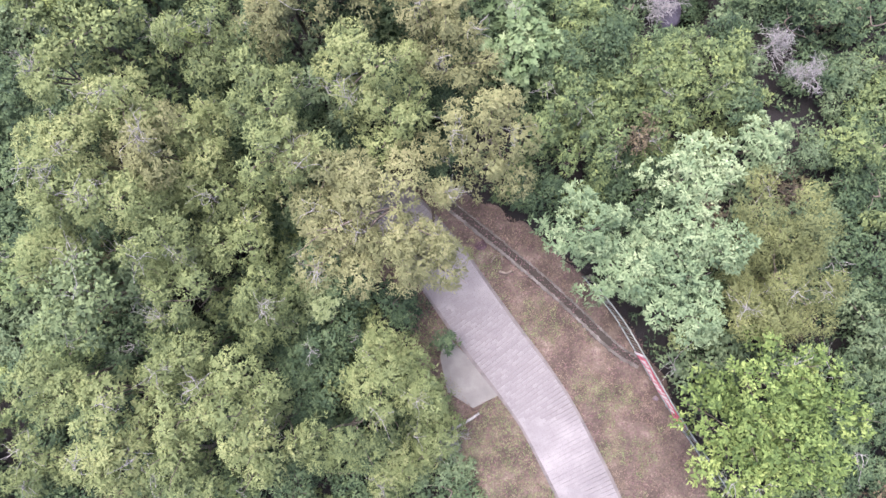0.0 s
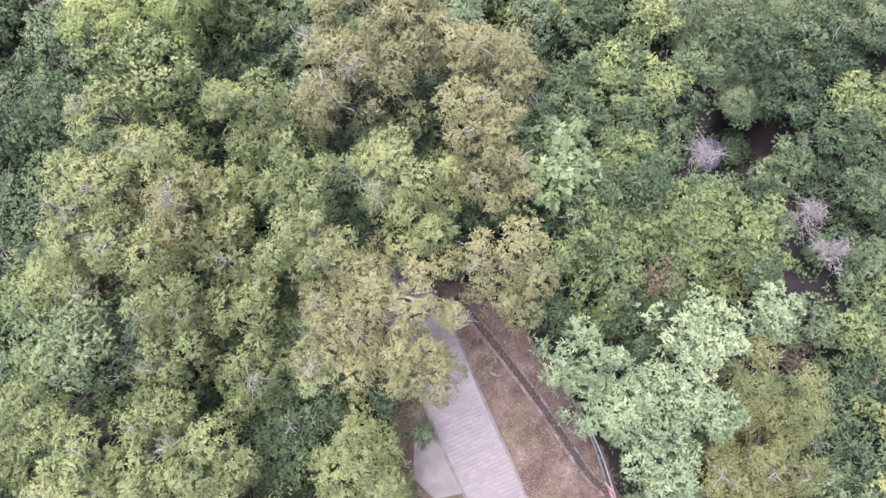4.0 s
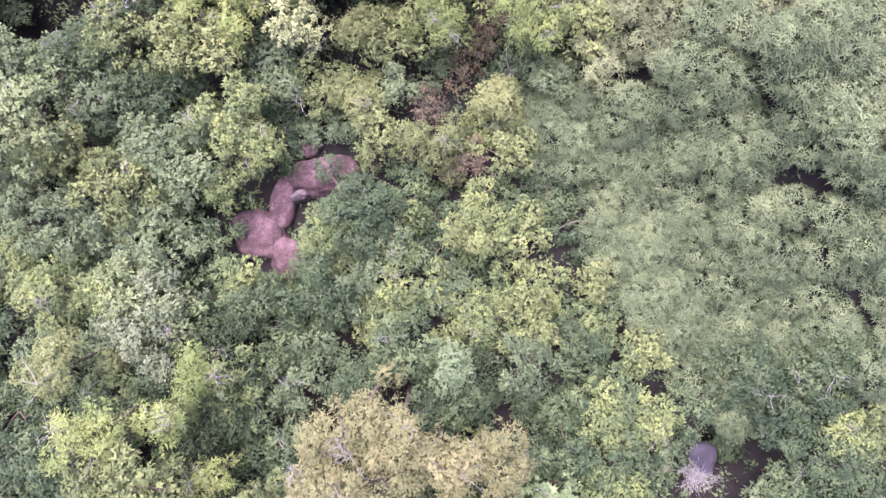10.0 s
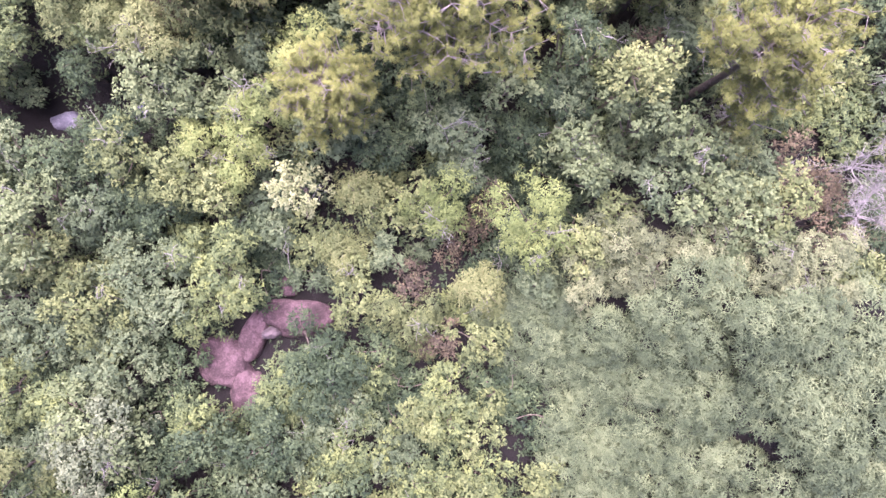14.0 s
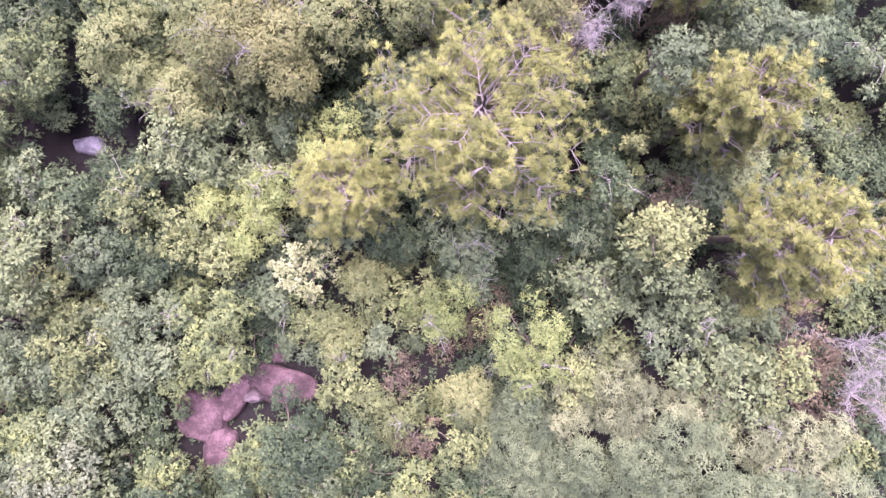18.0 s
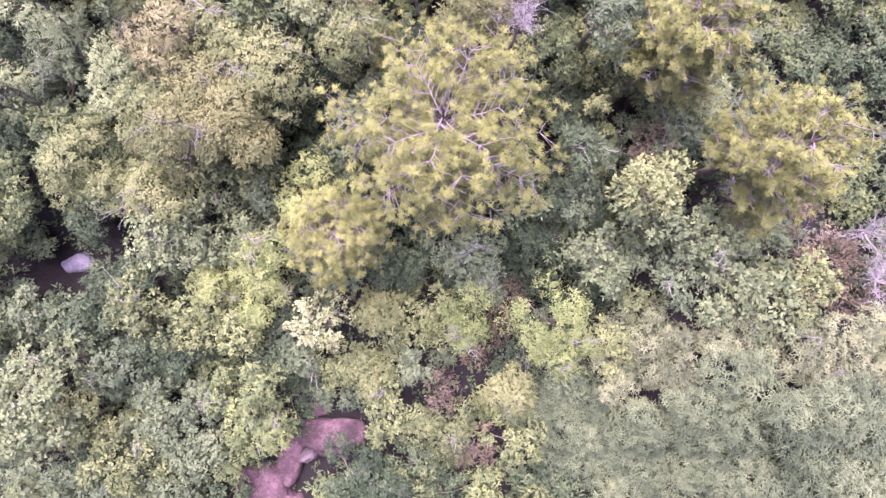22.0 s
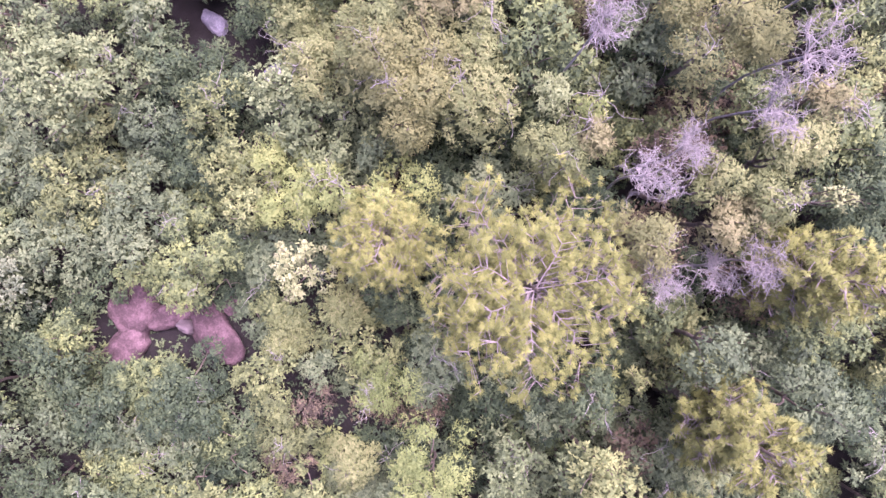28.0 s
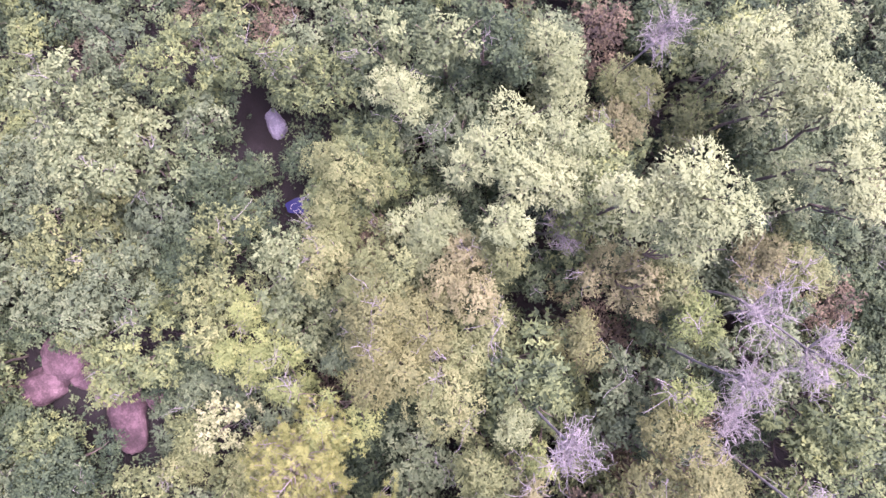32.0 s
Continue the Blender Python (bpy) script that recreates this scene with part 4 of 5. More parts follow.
plant("tan_wattle", -13.28, 24.53, 6.5, 1.05)
plant("olive_wattle", -14.11, 25.30, 6.3, 0.79)
plant("tan_wattle", -14.14, 28.28, 7.0, 1.14)
plant("olive_wattle", -14.28, 29.24, 7.0, 0.75)
plant("lime_wattle", -13.50, 29.77, 7.5, 0.60)
plant("lime_wattle", -11.69, 29.83, 7.5, 0.60)
plant("dusky_wattle", -12.60, 27.55, 6.5, 0.78)
plant("dusky_wattle", -10.03, 30.00, 8.5, 1.31)
plant("bare_tree", -14.00, 30.52, 8.5, 0.64)
plant("bare_tree", -13.33, 31.52, 9.0, 0.52)
plant("bare_tree", -12.55, 30.43, 8.5, 0.46)
plant("bare_tree", -11.49, 30.77, 7.5, 0.40)
plant("bare_tree", -10.69, 27.07, 8.8, 0.42)
plant("bare_tree", -8.92, 30.96, 9.0, 0.65)
plant("bare_tree", -7.47, 27.4, 7.9, 0.5)
plant("bare_tree", -8.1, 30.2, 8.3, 0.55)
plant("bare_tree", -10.14, 31.85, 9.0, 0.52)
plant("bare_tree", -7.9, 28.7, 7.2, 0.35)
plant("silver_tree", -10.14, 26.35, 6.0, 0.60)
plant("lime_wattle", -9.47, 26.99, 6.5, 0.45)
plant("olive_wattle", -8.62, 25.93, 7.0, 0.88)
plant("tan_wattle", -8.75, 26.90, 7.0, 0.50)
plant("lime_laurel", -8.38, 29.24, 5.0, 0.57)
plant("dark_laurel", -15.46, 16.32, 2.5, 1.00)
plant("tipped_shrub", -18.9, 17.2, 3.2, 1.0)
plant("tipped_shrub", -18.09, 15.01, 3.5, 1.27)
plant("pale_laurel", -14.92, 13.91, 5.0, 1.61)
plant("pale_laurel", -16.59, 12.76, 4.6, 1.34)
plant("dark_laurel", -13.13, 15.84, 2.0, 1.21)
plant("grey_laurel", -12.19, 13.86, 2.5, 1.52)
plant("tipped_shrub", -18.28, 19.83, 3.0, 1.31)
plant("tipped_shrub", -18.70, 18.53, 3.0, 0.98)
plant("silver_tree", -19.45, 29.70, 8.0, 0.93)
plant("silver_tree", -18.98, 30.65, 8.5, 0.89)
plant("silver_tree", -18.33, 31.52, 8.5, 0.78)
plant("silver_tree", -17.26, 31.90, 8.5, 0.66)
plant("silver_tree", -20.12, 31.07, 8.0, 0.69)
plant("silver_tree", -18.28, 30.65, 8.0, 0.55)
plant("silver_tree", -16.55, 32.47, 8.0, 0.58)
plant("pale_laurel", -19.12, 23.04, 6.0, 0.80)
plant("pale_laurel", -19.33, 21.25, 5.0, 1.01)
plant("dark_laurel", -19.84, 24.33, 5.5, 1.26)
plant("silver_tree", -19.69, 25.99, 5.0, 0.86)
plant("silver_tree", -18.86, 26.37, 4.5, 0.74)
plant("olive_wattle", -19.06, 28.27, 5.0, 0.86)
plant("tan_wattle", -17.99, 28.01, 5.0, 0.71)
plant("olive_wattle", -18.30, 29.84, 5.0, 0.71)
plant("bare_tree", -20.09, 28.26, 6.0, 0.34)
plant("dark_laurel", -18.08, 31.83, 5.0, 1.15)
plant("dark_laurel", -16.41, 32.00, 4.0, 0.91)
plant("tan_wattle", -15.18, 31.86, 6.0, 0.80)
plant("bare_tree", -15.17, 26.84, 5.2, 0.48)
plant("bare_tree", 6.6, 25.7, 3.6, 0.8)
plant("bare_tree", 7.0, 24.4, 3.8, 0.8)
plant("bare_tree", 3.10, 26.08, 1.6, 0.52)
plant("bare_tree", 10.6, 6.6, 1.2, 0.4)
plant("bare_tree", 11.3, 5.5, 1.4, 0.5)
plant("bare_tree", 6.94, 7.81, 0.9, 0.32)
plant("lime_wattle", -9.07, 21.73, 5.3, 1.28)
plant("cream_tree", -8.06, 18.55, 3.6, 0.91)
plant("lime_wattle", -1.58, 20.42, 4.8, 1.39)
plant("lime_wattle", -4.17, 19.81, 3.8, 1.09)
plant("grey_laurel", -4.60, 21.81, 4.3, 1.13)
plant("grey_laurel", -3.81, 21.06, 3.8, 0.65)
plant("pale_laurel", -12.25, 20.39, 3.8, 1.16)
plant("pale_laurel", -11.68, 19.67, 3.6, 0.94)
plant("olive_wattle", -13.3, 20.7, 4.5, 0.95)
plant("dark_laurel", -16.2, 19.2, 1.8, 0.8)
plant("lime_wattle", -10.00, 19.90, 4.0, 1.20)
plant("lime_wattle", -11.43, 18.42, 3.2, 0.99)
plant("lime_laurel", -11.82, 17.45, 3.0, 1.14)
plant("lime_wattle", -9.99, 18.70, 3.5, 1.11)
plant("lime_laurel", -10.45, 17.42, 3.0, 0.89)
plant("grey_laurel", -7.89, 20.41, 3.4, 1.14)
plant("dark_laurel", -6.38, 20.73, 3.0, 0.97)
plant("pale_laurel", -1.17, 22.82, 4.5, 0.98)
plant("pale_laurel", -0.59, 22.17, 4.2, 0.75)
plant("lime_laurel", -0.73, 24.8, 6.2, 0.91)
plant("grey_laurel", -1.86, 24.21, 4.0, 0.92)
plant("pale_laurel", 3.39, 22.67, 5.4, 1.51)
plant("lime_laurel", 4.10, 23.6, 5.3, 1.06)
plant("vine_tree", 3.29, 21.75, 4.7, 1.35)
plant("lime_laurel", 0.34, 20.44, 3.6, 0.97)
plant("lime_laurel", 0.77, 21.60, 3.4, 0.82)
plant("lime_laurel", -5.91, 19.14, 2.6, 1.03)
plant("olive_wattle", -6.54, 19.26, 2.5, 0.83)
plant("lime_laurel", -7.15, 17.34, 2.1, 1.20)
plant("olive_wattle", -6.11, 17.40, 2.1, 1.02)
plant("grey_laurel", -5.00, 17.91, 2.1, 0.88)
plant("russet_shrub", -4.02, 17.43, 2.0, 0.77)
plant("lime_laurel", -5.34, 16.45, 2.4, 1.18)
plant("olive_wattle", -3.43, 16.37, 2.6, 1.20)
plant("russet_shrub", -2.32, 16.06, 2.0, 0.77)
plant("lime_laurel", -1.28, 16.48, 2.2, 1.05)
plant("olive_wattle", -1.74, 18.11, 2.2, 1.02)
plant("tipped_shrub", -9.48, 15.57, 3.3, 1.41)
plant("tipped_shrub", -8.66, 15.00, 3.0, 0.84)
plant("tipped_shrub", -9.62, 13.72, 2.6, 0.91)
plant("grey_laurel", -8.47, 16.96, 2.0, 0.72)
plant("dark_laurel", -9.34, 16.59, 1.8, 0.86)
plant("grey_laurel", -13.54, 15.14, 2.6, 1.20)
plant("grey_laurel", -11.44, 14.11, 3.0, 1.47)
plant("lime_laurel", -12.34, 12.96, 3.4, 1.80)
plant("grey_laurel", -13.39, 11.58, 3.0, 1.47)
plant("pale_laurel", -14.95, 15.17, 3.0, 1.01)
plant("dark_laurel", -14.44, 16.15, 2.1, 1.37)
plant("dark_laurel", -12.14, 16.14, 2.1, 1.20)
plant("pale_laurel", -10.98, 9.66, 3.6, 1.58)
plant("pale_laurel", -9.51, 9.57, 3.4, 0.95)
plant("dark_laurel", -13.00, 9.91, 1.8, 1.04)
plant("russet_shrub", -7.81, 10.55, 1.8, 0.86)
plant("dark_laurel", -5.71, 13.77, 2.8, 1.32)
plant("grey_laurel", -4.52, 12.74, 2.4, 1.38)
plant("dark_laurel", -6.26, 11.84, 1.7, 0.87)
plant("grey_laurel", -5.06, 11.18, 2.2, 1.22)
plant("tipped_shrub", -4.01, 14.16, 1.9, 1.00)
plant("tipped_shrub", -1.43, 14.29, 2.7, 1.19)
plant("lime_laurel", -2.02, 13.86, 2.8, 0.82)
plant("lime_laurel", -0.09, 14.10, 2.4, 1.01)
plant("grey_laurel", -2.49, 11.67, 1.6, 0.87)
plant("lime_laurel", 0.39, 11.71, 2.2, 1.22)
plant("tipped_shrub", 2.57, 11.90, 1.6, 0.96)
plant("lime_laurel", 2.43, 13.31, 1.6, 0.91)
plant("dusky_wattle", -12.04, 23.66, 6.6, 1.37)
plant("olive_wattle", -13.09, 22.51, 6.1, 1.10)
plant("olive_wattle", -12.04, 25.20, 6.3, 1.06)
plant("olive_wattle", -14.09, 20.76, 4.2, 0.94)
plant("dark_laurel", -2.68, 22.90, 3.0, 0.97)
plant("pale_laurel", 2.2, 23.1, 5.6, 1.25)
plant("grey_laurel", 1.24, 22.9, 4.9, 0.94)
plant("lime_laurel", -13.54, 17.53, 3.0, 1.14)
plant("grey_laurel", -16.7, 15.9, 2.4, 0.9)
plant("dark_laurel", -14.07, 17.86, 2.4, 1.01)
plant("pale_laurel", -15.87, 14.04, 3.0, 1.47)
plant("vine_tree", 5.85, 22.1, 5.3, 1.35)
plant("vine_tree", 4.93, 21.75, 5.1, 1.25)
plant("vine_tree", 1.17, 20.98, 3.9, 1.1)
plant("olive_wattle", 2.94, 24.82, 3.5, 0.71)
plant("grey_laurel", 0.15, 26.73, 4.0, 1.07)
plant("lime_laurel", 2.40, 26.23, 4.0, 0.76)
plant("grey_laurel", 0.82, 10.44, 2.6, 1.02)
plant("tipped_shrub", -0.82, 11.14, 2.0, 0.85)
plant("tipped_shrub", 3.37, 9.15, 2.4, 1.17)
plant("tipped_shrub", 5.05, 9.52, 2.2, 1.01)
plant("dark_laurel", 9.21, 10.09, 2.0, 1.19)
plant("dark_laurel", 9.75, 8.2, 1.5, 0.75)
plant("tipped_shrub", 4.21, 6.95, 2.4, 1.17)
plant("tipped_shrub", 6.97, 5.23, 2.0, 1.02)
plant("dark_laurel", 9.30, 4.44, 2.2, 1.01)
plant("lime_laurel", 4.10, 3.79, 2.2, 1.01)
plant("tipped_shrub", 10.87, 10.49, 2.2, 1.01)
plant("whorl_tree", 2.11, 6.99, 3.4, 0.86)
plant("whorl_tree", 1.93, 5.66, 3.4, 0.94)
plant("tipped_shrub", -3.56, 11.02, 2.2, 1.01)
plant("grey_laurel", -15.18, 11.91, 3.2, 1.61)
plant("lime_laurel", -14.15, 13.60, 3.2, 1.29)
plant("tipped_shrub", -18.76, 16.14, 3.4, 1.43)
plant("grey_laurel", -18.24, 13.26, 3.0, 1.47)
plant("pale_laurel", -12.93, 19.73, 4.0, 1.23)
plant("tipped_shrub", -16.26, 21.39, 4.4, 1.35)
plant("grey_laurel", -10.40, 13.68, 3.0, 0.97)
plant("tipped_shrub", -6.2, 12.7, 2.6, 1.2)
plant("dark_laurel", -14.93, 24.88, 3.0, 0.81)
plant("dark_laurel", -18.29, 32.54, 4.5, 1.34)
plant("dark_laurel", -16.20, 34.40, 4.0, 1.23)
plant("olive_wattle", -15.18, 33.77, 4.5, 1.04)
plant("grey_laurel", -20.39, 26.22, 4.0, 1.07)
plant("dark_laurel", -21.30, 30.62, 3.5, 0.94)
plant("dark_laurel", 7.53, 11.41, 2.2, 1.46)
plant("dark_laurel", 9.77, 11.35, 2.3, 1.54)
plant("dark_laurel", 6.11, 10.08, 2.0, 1.04)
plant("dark_laurel", 10.53, 12.75, 2.2, 1.20)
plant("dark_laurel", -5.8, 11.2, 3.0, 1.4)
plant("dark_laurel", -5.00, 13.56, 3.0, 1.47)
plant("dark_laurel", -7.73, 10.44, 2.8, 0.99)

plant("vine_tree", 0.9, 19.6, 3.2, 1.15)
plant("vine_tree", 2.1, 20.8, 4.2, 1.2)
plant("grey_laurel", -0.4, 18.9, 2.5, 1.0)
plant("dark_laurel", 9.3, 12.2, 2.8, 1.1)
plant("olive_wattle", -7.1, 30.8, 8.0, 0.85)
plant("tipped_shrub", 8.0, 6.5, 1.6, 0.9)
plant("dark_laurel", 9.1, 6.9, 1.6, 0.8)
plant("dark_laurel", 7.0, 6.6, 1.3, 0.6)
plant("bare_tree", 0.0, -6.2, 1.0, 0.6)
# Added dark leaves down in the hollow, in place of its shade.
plant("dark_laurel", 8.75, 8.65, -0.6, 0.8)
plant("dark_laurel", -15.7, 17.5, 0.8, 0.6)
plant("olive_wattle", -6.1, 29.95, 7.7, 0.7)
plant("tan_wattle", -7.9, 31.7, 7.8, 0.6)
plant("russet_shrub", -8.0, 28.9, 5.3, 0.8)
plant("tipped_shrub", 3.8, 11.2, 1.8, 0.8)
plant("lime_laurel", -4.8, 19.6, 2.7, 0.9)

# ---- lower scrub between the trees ----
STANDS = [(o.location.x, o.location.y, max(c.dimensions.x, c.dimensions.y) / 2, max(v[2] for v in c.bound_box)) for o in list(scene.objects) if o.get("category") in ("tree", "shrub")
          for c in o.children if c.name.split(".")[0] in ("crown", "twig_mass")]
FOREST = [(-15.8, -9.2), (1, -9.2), (0.2, -7.0), (-0.3, -5.0), (-1.0, -2.2), (-2.2, -0.6), (-1.6, 2.6), (1.0, 2.0), (3.9, 0.6), (5.3, -1.0), (6.9, -3.3), (8.6, -6.5), (9.5, -9.2), (15.5, -9.2),
          (16.2, -2), (14.6, 9), (13.4, 14), (12.6, 23), (5.6, 35.8), (-8, 40.5), (-25.6, 38), (-23.8, 21), (-21, 8), (-18, 0)]
BARE = [(8.3, 8.4, 0.8), (7.5, 8.0, 0.7), (9.6, 9.0, 0.5), (-9.5, 2.7, 0.7), (-8.2, 0.4, 0.6), (-7.0, 14.5, 0.85), (-8.0, 13.6, 0.7), (-8.4, 12.4, 0.7), (-7.7, 11.7, 0.7), (-16.4, 17.4, 0.8), (-14.8, 19.1, 0.6), (-17.4, 17.4, 0.6)]


def inside(x, y, poly):
    hit = False
    for (x0, y0), (x1, y1) in zip(poly, poly[1:] + poly[:1]):
        if (y0 > y) != (y1 > y) and x < (x1 - x0) * (y - y0) / (y1 - y0) + x0:
            hit = not hit
    return hit


FERN = [(-1.5, 18.6), (1.5, 20.4), (7.0, 21.8), (12.5, 22.0), (14.5, 12.0), (12.0, 11.2), (9.4, 10.4), (6.7, 10.1), (6.0, 11.4), (4.0, 12.5), (2.2, 14.3), (0.9, 16.4), (-1.2, 17.0)]
models = {}
FENCE_POINTS = joined(FENCE)[0][::4].tolist()
rng = np.random.default_rng(21)
# The dark kind leads the mix, its leaf colour standing for shade in gaps.
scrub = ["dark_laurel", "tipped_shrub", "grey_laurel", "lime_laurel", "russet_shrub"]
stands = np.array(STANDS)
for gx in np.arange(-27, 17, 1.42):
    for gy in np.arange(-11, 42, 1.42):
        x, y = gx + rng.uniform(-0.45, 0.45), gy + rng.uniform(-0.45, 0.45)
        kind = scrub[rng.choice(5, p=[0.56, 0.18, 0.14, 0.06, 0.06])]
        turn, k, up = rng.uniform(0, 360), rng.uniform(0.85, 1.2), rng.uniform(0.3, 0.62)
        if not inside(x, y, FOREST) or inside(x, y, FERN) or min(math.hypot(x - a, y - b) for a, b in FENCE_POINTS) < 1.35:
            continue
        if any((x - a) ** 2 + (y - b) ** 2 < (c * 0.7 + 0.5) ** 2 for a, b, c in BARE):
            continue
        d = np.hypot(stands[:, 0] - x, stands[:, 1] - y)
        if np.any(d < np.where(stands[:, 3] < 3.2, 0.6, 0.3) * stands[:, 2]):
            continue
        near = np.argsort(d)[:4]
        tall = float(np.mean(stands[near, 3])) * (up + (0.12 if np.mean(stands[near, 3]) > 6.5 else 0))
        size = min((1.0, 1.6, 2.5, 3.6, 4.8, 5.8), key=lambda q: abs(q - tall))
        if (kind, size) not in models:
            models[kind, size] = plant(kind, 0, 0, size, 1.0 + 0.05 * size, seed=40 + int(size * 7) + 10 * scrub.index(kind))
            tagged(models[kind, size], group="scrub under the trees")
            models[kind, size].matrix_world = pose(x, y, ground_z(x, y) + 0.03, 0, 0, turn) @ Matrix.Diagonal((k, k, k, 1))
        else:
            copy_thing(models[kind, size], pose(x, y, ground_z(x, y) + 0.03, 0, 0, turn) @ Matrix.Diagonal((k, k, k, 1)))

# ---- undergrowth on the forest floor: added, its dark leaves paint the gaps' shade ----
rng = np.random.default_rng(33)
ux, uy = rng.uniform(-26, 16.5, 20000), rng.uniform(-9.2, 40.5, 20000)
keep = np.array([inside(a, b, FOREST) and not any((a - p) ** 2 + (b - q) ** 2 < (0.8 * w) ** 2 for p, q, w in BARE) and noise.noise(Vector((a * 0.8, b * 0.8, 6))) > -0.45 for a, b in zip(ux, uy)])
c = np.stack([ux, uy, [ground_z(a, b) + 0.14 + 0.2 * noise.noise(Vector((a, b, 2))) for a, b in zip(ux, uy)]], 1)[keep]
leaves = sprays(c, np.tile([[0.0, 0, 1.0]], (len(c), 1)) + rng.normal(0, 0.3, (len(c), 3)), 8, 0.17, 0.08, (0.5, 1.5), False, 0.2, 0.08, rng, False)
tagged(new("undergrowth", leaf_mesh("undergrowth", leaves, LEAF["dark_laurel"])), "added low undergrowth, its dark leaves standing for shade on the floor", "plants", kind="stuff")

# ---- bracken over the open slope ----
rng = np.random.default_rng(5)
domes = []
for gx in np.arange(-3.5, 14, 0.72):
    for gy in np.arange(9.5, 23, 0.72):
        x, y = gx + rng.uniform(-0.3, 0.3), gy + rng.uniform(-0.3, 0.3)
        if inside(x + rng.normal(0, 0.6), y + rng.normal(0, 0.6), FERN) and noise.noise(Vector((x * 1.1, y * 1.1, 3))) > (-0.12 if x + 0.6 * y > 16.5 and y < 18.5 else -0.6):
            swell = 0.5 + 0.9 * noise.noise(Vector((x * 0.4, y * 0.4, 0.5))) + rng.normal(0, 0.12)
            domes.append((x, y, ground_z(x, y) + max(0.0, swell), rng.uniform(0.5, 0.85)))
domes = np.array(domes)
own = np.repeat(np.arange(len(domes)), (64 * domes[:, 3] ** 2 * 5).astype(int))
d = rng.normal(0, 1, (len(own), 3))
d[:, 2] = np.abs(d[:, 2]) * 0.9 + 0.02
d = unit(d)
c = domes[own, :3] + d * domes[own, 3:4] * (1 - 0.3 * rng.random((len(own), 1)) ** 2) * np.array([1, 1, 0.8])
way = unit(d * 0.9 + np.array([0, 0, 0.35]))
outer = sprays(c, unit(d + np.array([0, 0, 1.2])), 6, 0.165, 0.033, (1.15, 1.5), True, 0.1, 0.01, rng, False, 0.4 * rng.random(len(domes))[own] + 0.6 * rng.random(len(own)), way)
# Under-layer fronds in darker tones paint the shade between the upper stars.
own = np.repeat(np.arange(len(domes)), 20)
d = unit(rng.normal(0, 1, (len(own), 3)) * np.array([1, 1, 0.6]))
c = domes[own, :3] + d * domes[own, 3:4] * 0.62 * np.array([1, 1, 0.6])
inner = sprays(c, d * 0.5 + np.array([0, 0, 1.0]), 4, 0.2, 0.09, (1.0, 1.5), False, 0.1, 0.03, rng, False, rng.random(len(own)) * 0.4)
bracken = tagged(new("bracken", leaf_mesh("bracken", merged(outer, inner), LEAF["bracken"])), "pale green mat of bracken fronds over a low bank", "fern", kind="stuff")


# ---- grass of the verge ----
def clear_of_path(x, y, gap):
    return np.min(np.hypot(PQ[:, 0] - x, PQ[:, 1] - y)) > gap


PQ, PW, PS = joined(PATH)
DQ = joined(DRAIN_LINE)[0]
rng = np.random.default_rng(9)


def grass(n, name, material, label, length, keep):
    gx, gy = rng.uniform(-2.5, 9.5, n), rng.uniform(-12.4, 2.4, n)
    ok = np.array([inside(a, b, outline) and clear_of_path(a, b, 1.0) and np.min(np.hypot(DQ[:, 0] - a, DQ[:, 1] - b)) > 0.24 and not inside(a, b, [(0.1, -2.85), (1.85, -4.85), (1.0, -5.28), (-0.1, -3.6)]) and keep(a, b) for a, b in zip(gx, gy)])
    c = np.stack([gx, gy, np.full(n, 0.0)], 1)[ok]
    leaves = sprays(c, np.tile([[0.0, 0, 1.0]], (len(c), 1)), 7, length, 0.02, (0.4, 1.35), False, 0.25, 0.05, rng, False)
    return tagged(new(name, leaf_mesh(name, leaves, material)), label, "grass", kind="stuff")


grass(12000, "dry_grass", STRAW, "short dry straw-brown grass on the verge", 0.10, lambda a, b: noise.noise(Vector((a * 0.9, b * 0.9, 2))) > -0.25)
grass(20000, "green_grass", GREEN_GRASS, "short green grass patches on the verge", 0.09, lambda a, b: noise.noise(Vector((a * 0.7, b * 0.7, 8))) + 0.35 * noise.noise(Vector((a * 2.6, b * 2.6, 1))) + (0.62 if a < 3.0 and b < -4.2 else (0.14 if np.min(np.hypot(PQ[:, 0] - a, PQ[:, 1] - b)) < 1.9 else -0.12)) > 0.12)

# ---- fallen leaves on the verge ----
FALLEN = leaf_material("fallen_leaf", [(0.05, 0.03, 0.024), (0.14, 0.095, 0.075), (0.19, 0.14, 0.125), (0.30, 0.26, 0.25)], 1.3, 0.3, 0.8, 0.05)
rng = np.random.default_rng(15)
lx, ly = rng.uniform(-3, 9.5, 30000), rng.uniform(-12.4, 2.6, 30000)
keep = np.array([inside(a, b, outline) and not inside(a, b, [(0.1, -2.85), (1.35, -4.1), (1.85, -4.85), (1.0, -5.28), (0.15, -4.75), (-0.1, -3.6)]) and (clear_of_path(a, b, 0.95) or rng.random() < 0.03) and noise.noise(Vector((a * 0.8, b * 0.8, 12))) > -0.35 for a, b in zip(lx, ly)])
n = int(keep.sum())
turn = rng.uniform(0, 6.28, n)
axis = np.stack([np.cos(turn), np.sin(turn), rng.uniform(-0.05, 0.25, n)], 1)
v, f = blades(np.stack([lx[keep], ly[keep], np.full(n, 0.06)], 1), unit(axis), unit(np.stack([-np.sin(turn), np.cos(turn), rng.normal(0, 0.3, n)], 1)), rng.uniform(0.03, 0.1, n), rng.uniform(0.018, 0.05, n), 0.0)
tagged(new("fallen_leaves", mesh_from("fallen_leaves", v, f, FALLEN)), "brown and pale fallen leaves strewn over the verge", "leaves", kind="stuff")

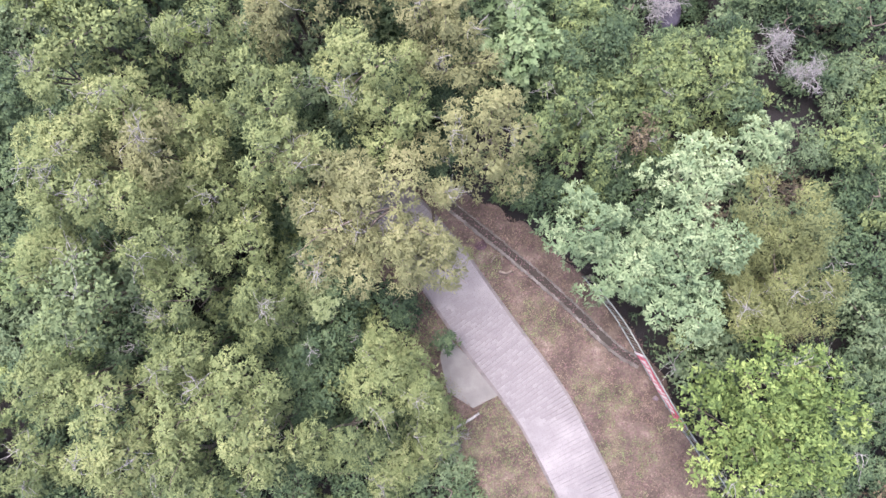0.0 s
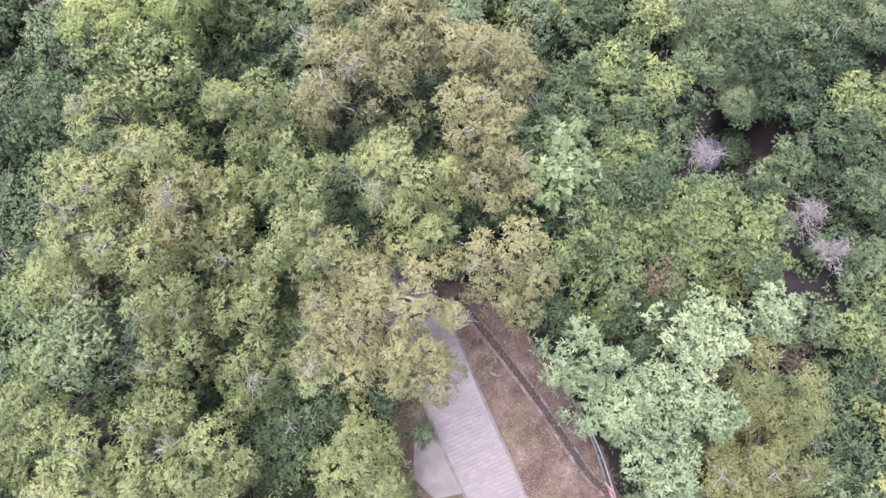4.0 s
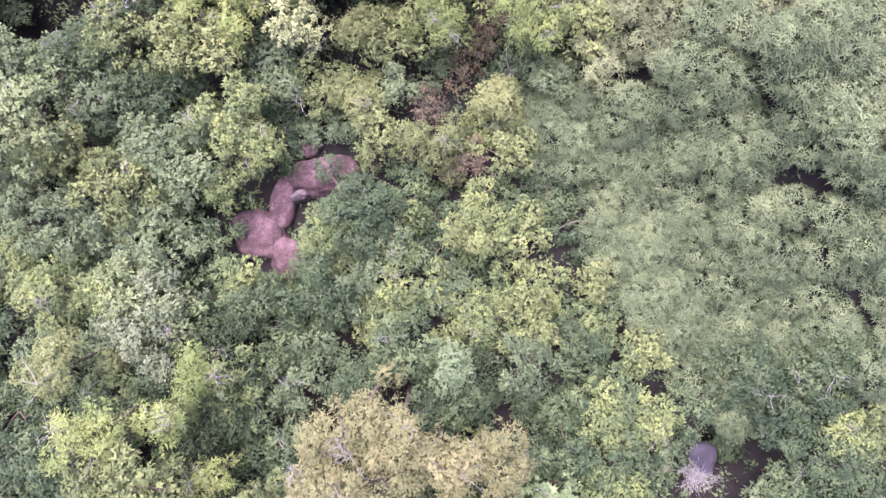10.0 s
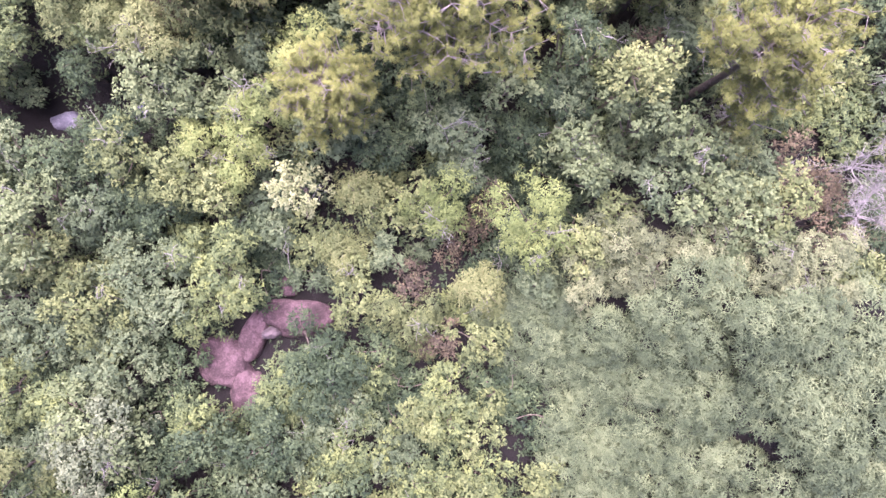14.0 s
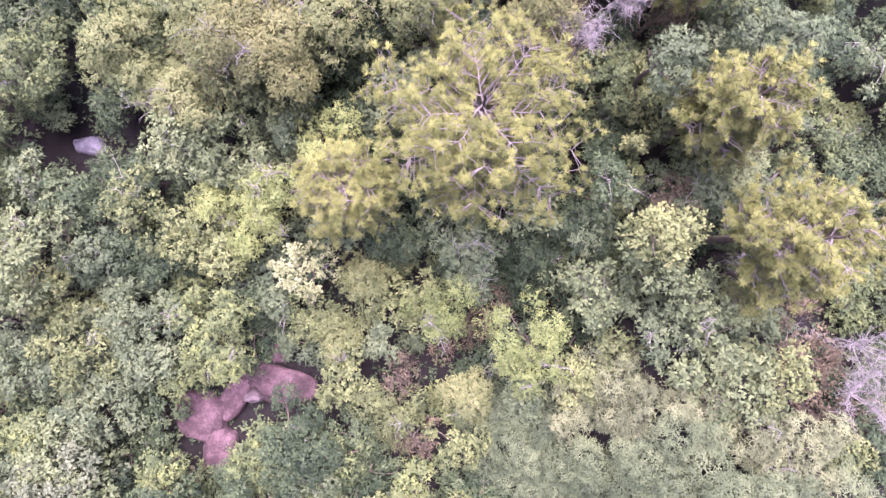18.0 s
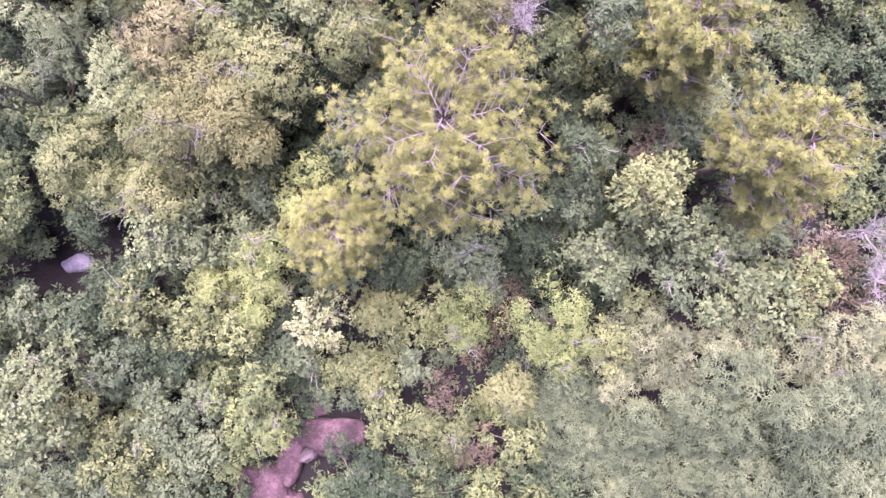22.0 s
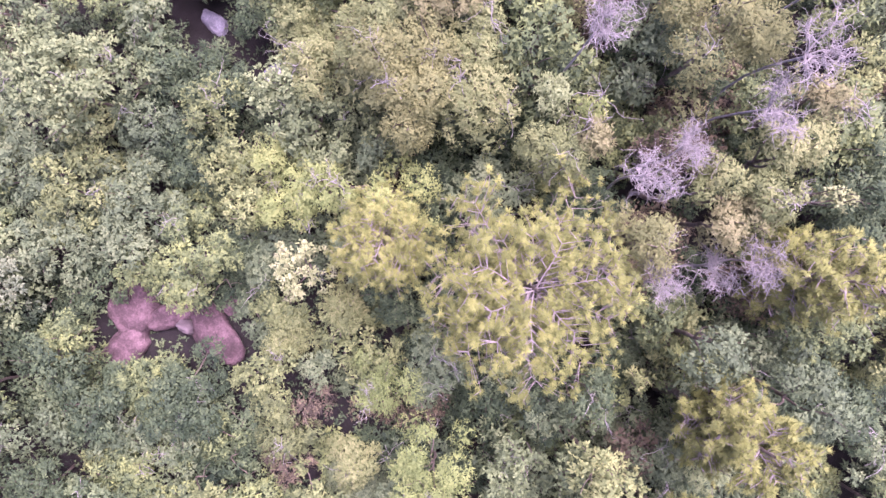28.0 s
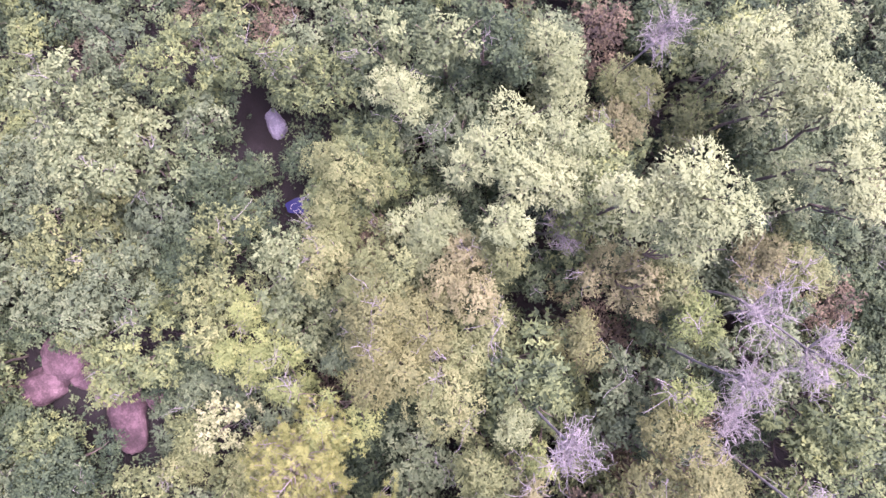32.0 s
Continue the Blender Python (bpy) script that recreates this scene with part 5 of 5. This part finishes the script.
# ---- pavers of the path, the nearest as parts ----
rng = np.random.default_rng(12)


def paver_mesh(name, lx, ly, h):
    bm = bmesh.new()
    bmesh.ops.create_cube(bm, size=1.0)
    for q in bm.verts:
        k = 0.985 if q.co.z > 0 else 1.0
        q.co = Vector((q.co.x * lx * k, q.co.y * ly * k, q.co.z * h))
    me = bpy.data.meshes.new(name)
    bm.to_mesh(me)
    bm.free()
    me.materials.append(PAVER)
    return me


LONG, WIDE = 0.225, 0.14
full = paver_mesh("paver", LONG - 0.004, WIDE - 0.004, 0.05)
half = paver_mesh("half_paver", LONG / 2 - 0.004, WIDE - 0.004, 0.05)
rest_v, rest_f = [], []
made = 0
box_faces = np.array([(0, 1, 3, 2), (4, 6, 7, 5), (0, 4, 5, 1), (2, 3, 7, 6), (1, 5, 7, 3), (0, 2, 6, 4)])
rows_n = int(PS[-1] / WIDE)
for i in range(rows_n):
    s = (i + 0.5) * WIDE
    p = np.array([np.interp(s, PS, PQ[:, 0]), np.interp(s, PS, PQ[:, 1])])
    d = unit(np.array([np.interp(s, PS, PW[:, 0]), np.interp(s, PS, PW[:, 1])]))
    n = np.array([d[1], -d[0]])
    turn = math.degrees(math.atan2(n[1], n[0]))
    spots = [((k + 0.5) * LONG, full) for k in range(-4, 4)] if i % 2 else [(k * LONG, full) for k in range(-3, 4)] + [(-3.75 * LONG, half), (3.75 * LONG, half)]
    for o, me in spots:
        c = p + n * o
        z = 0.075 + rng.uniform(-0.002, 0.002)
        if -5.6 < c[1] < -2.0 and made < 300:
            ob = new("paver", me)
            ob.parent = path_thing
            ob.matrix_world = pose(c[0], c[1], z, rng.uniform(-0.4, 0.4), rng.uniform(-0.4, 0.4), turn + rng.uniform(-0.8, 0.8))
            made += 1
        else:
            m = np.array(pose(c[0], c[1], z, 0, 0, turn))
            corners = np.array([(a * (LONG * (1 if me is full else 0.5) - 0.004) / 2, b * (WIDE - 0.004) / 2, e * 0.025) for a in (-1, 1) for b in (-1, 1) for e in (-1, 1)])
            rest_f.append(box_faces + 8 * len(rest_v))
            rest_v.append(corners @ m[:3, :3].T + m[:3, 3])
if rest_v:
    tagged(piece("pavers", mesh_from("pavers", np.concatenate(rest_v), np.concatenate(rest_f), PAVER), path_thing), kind="stuff")
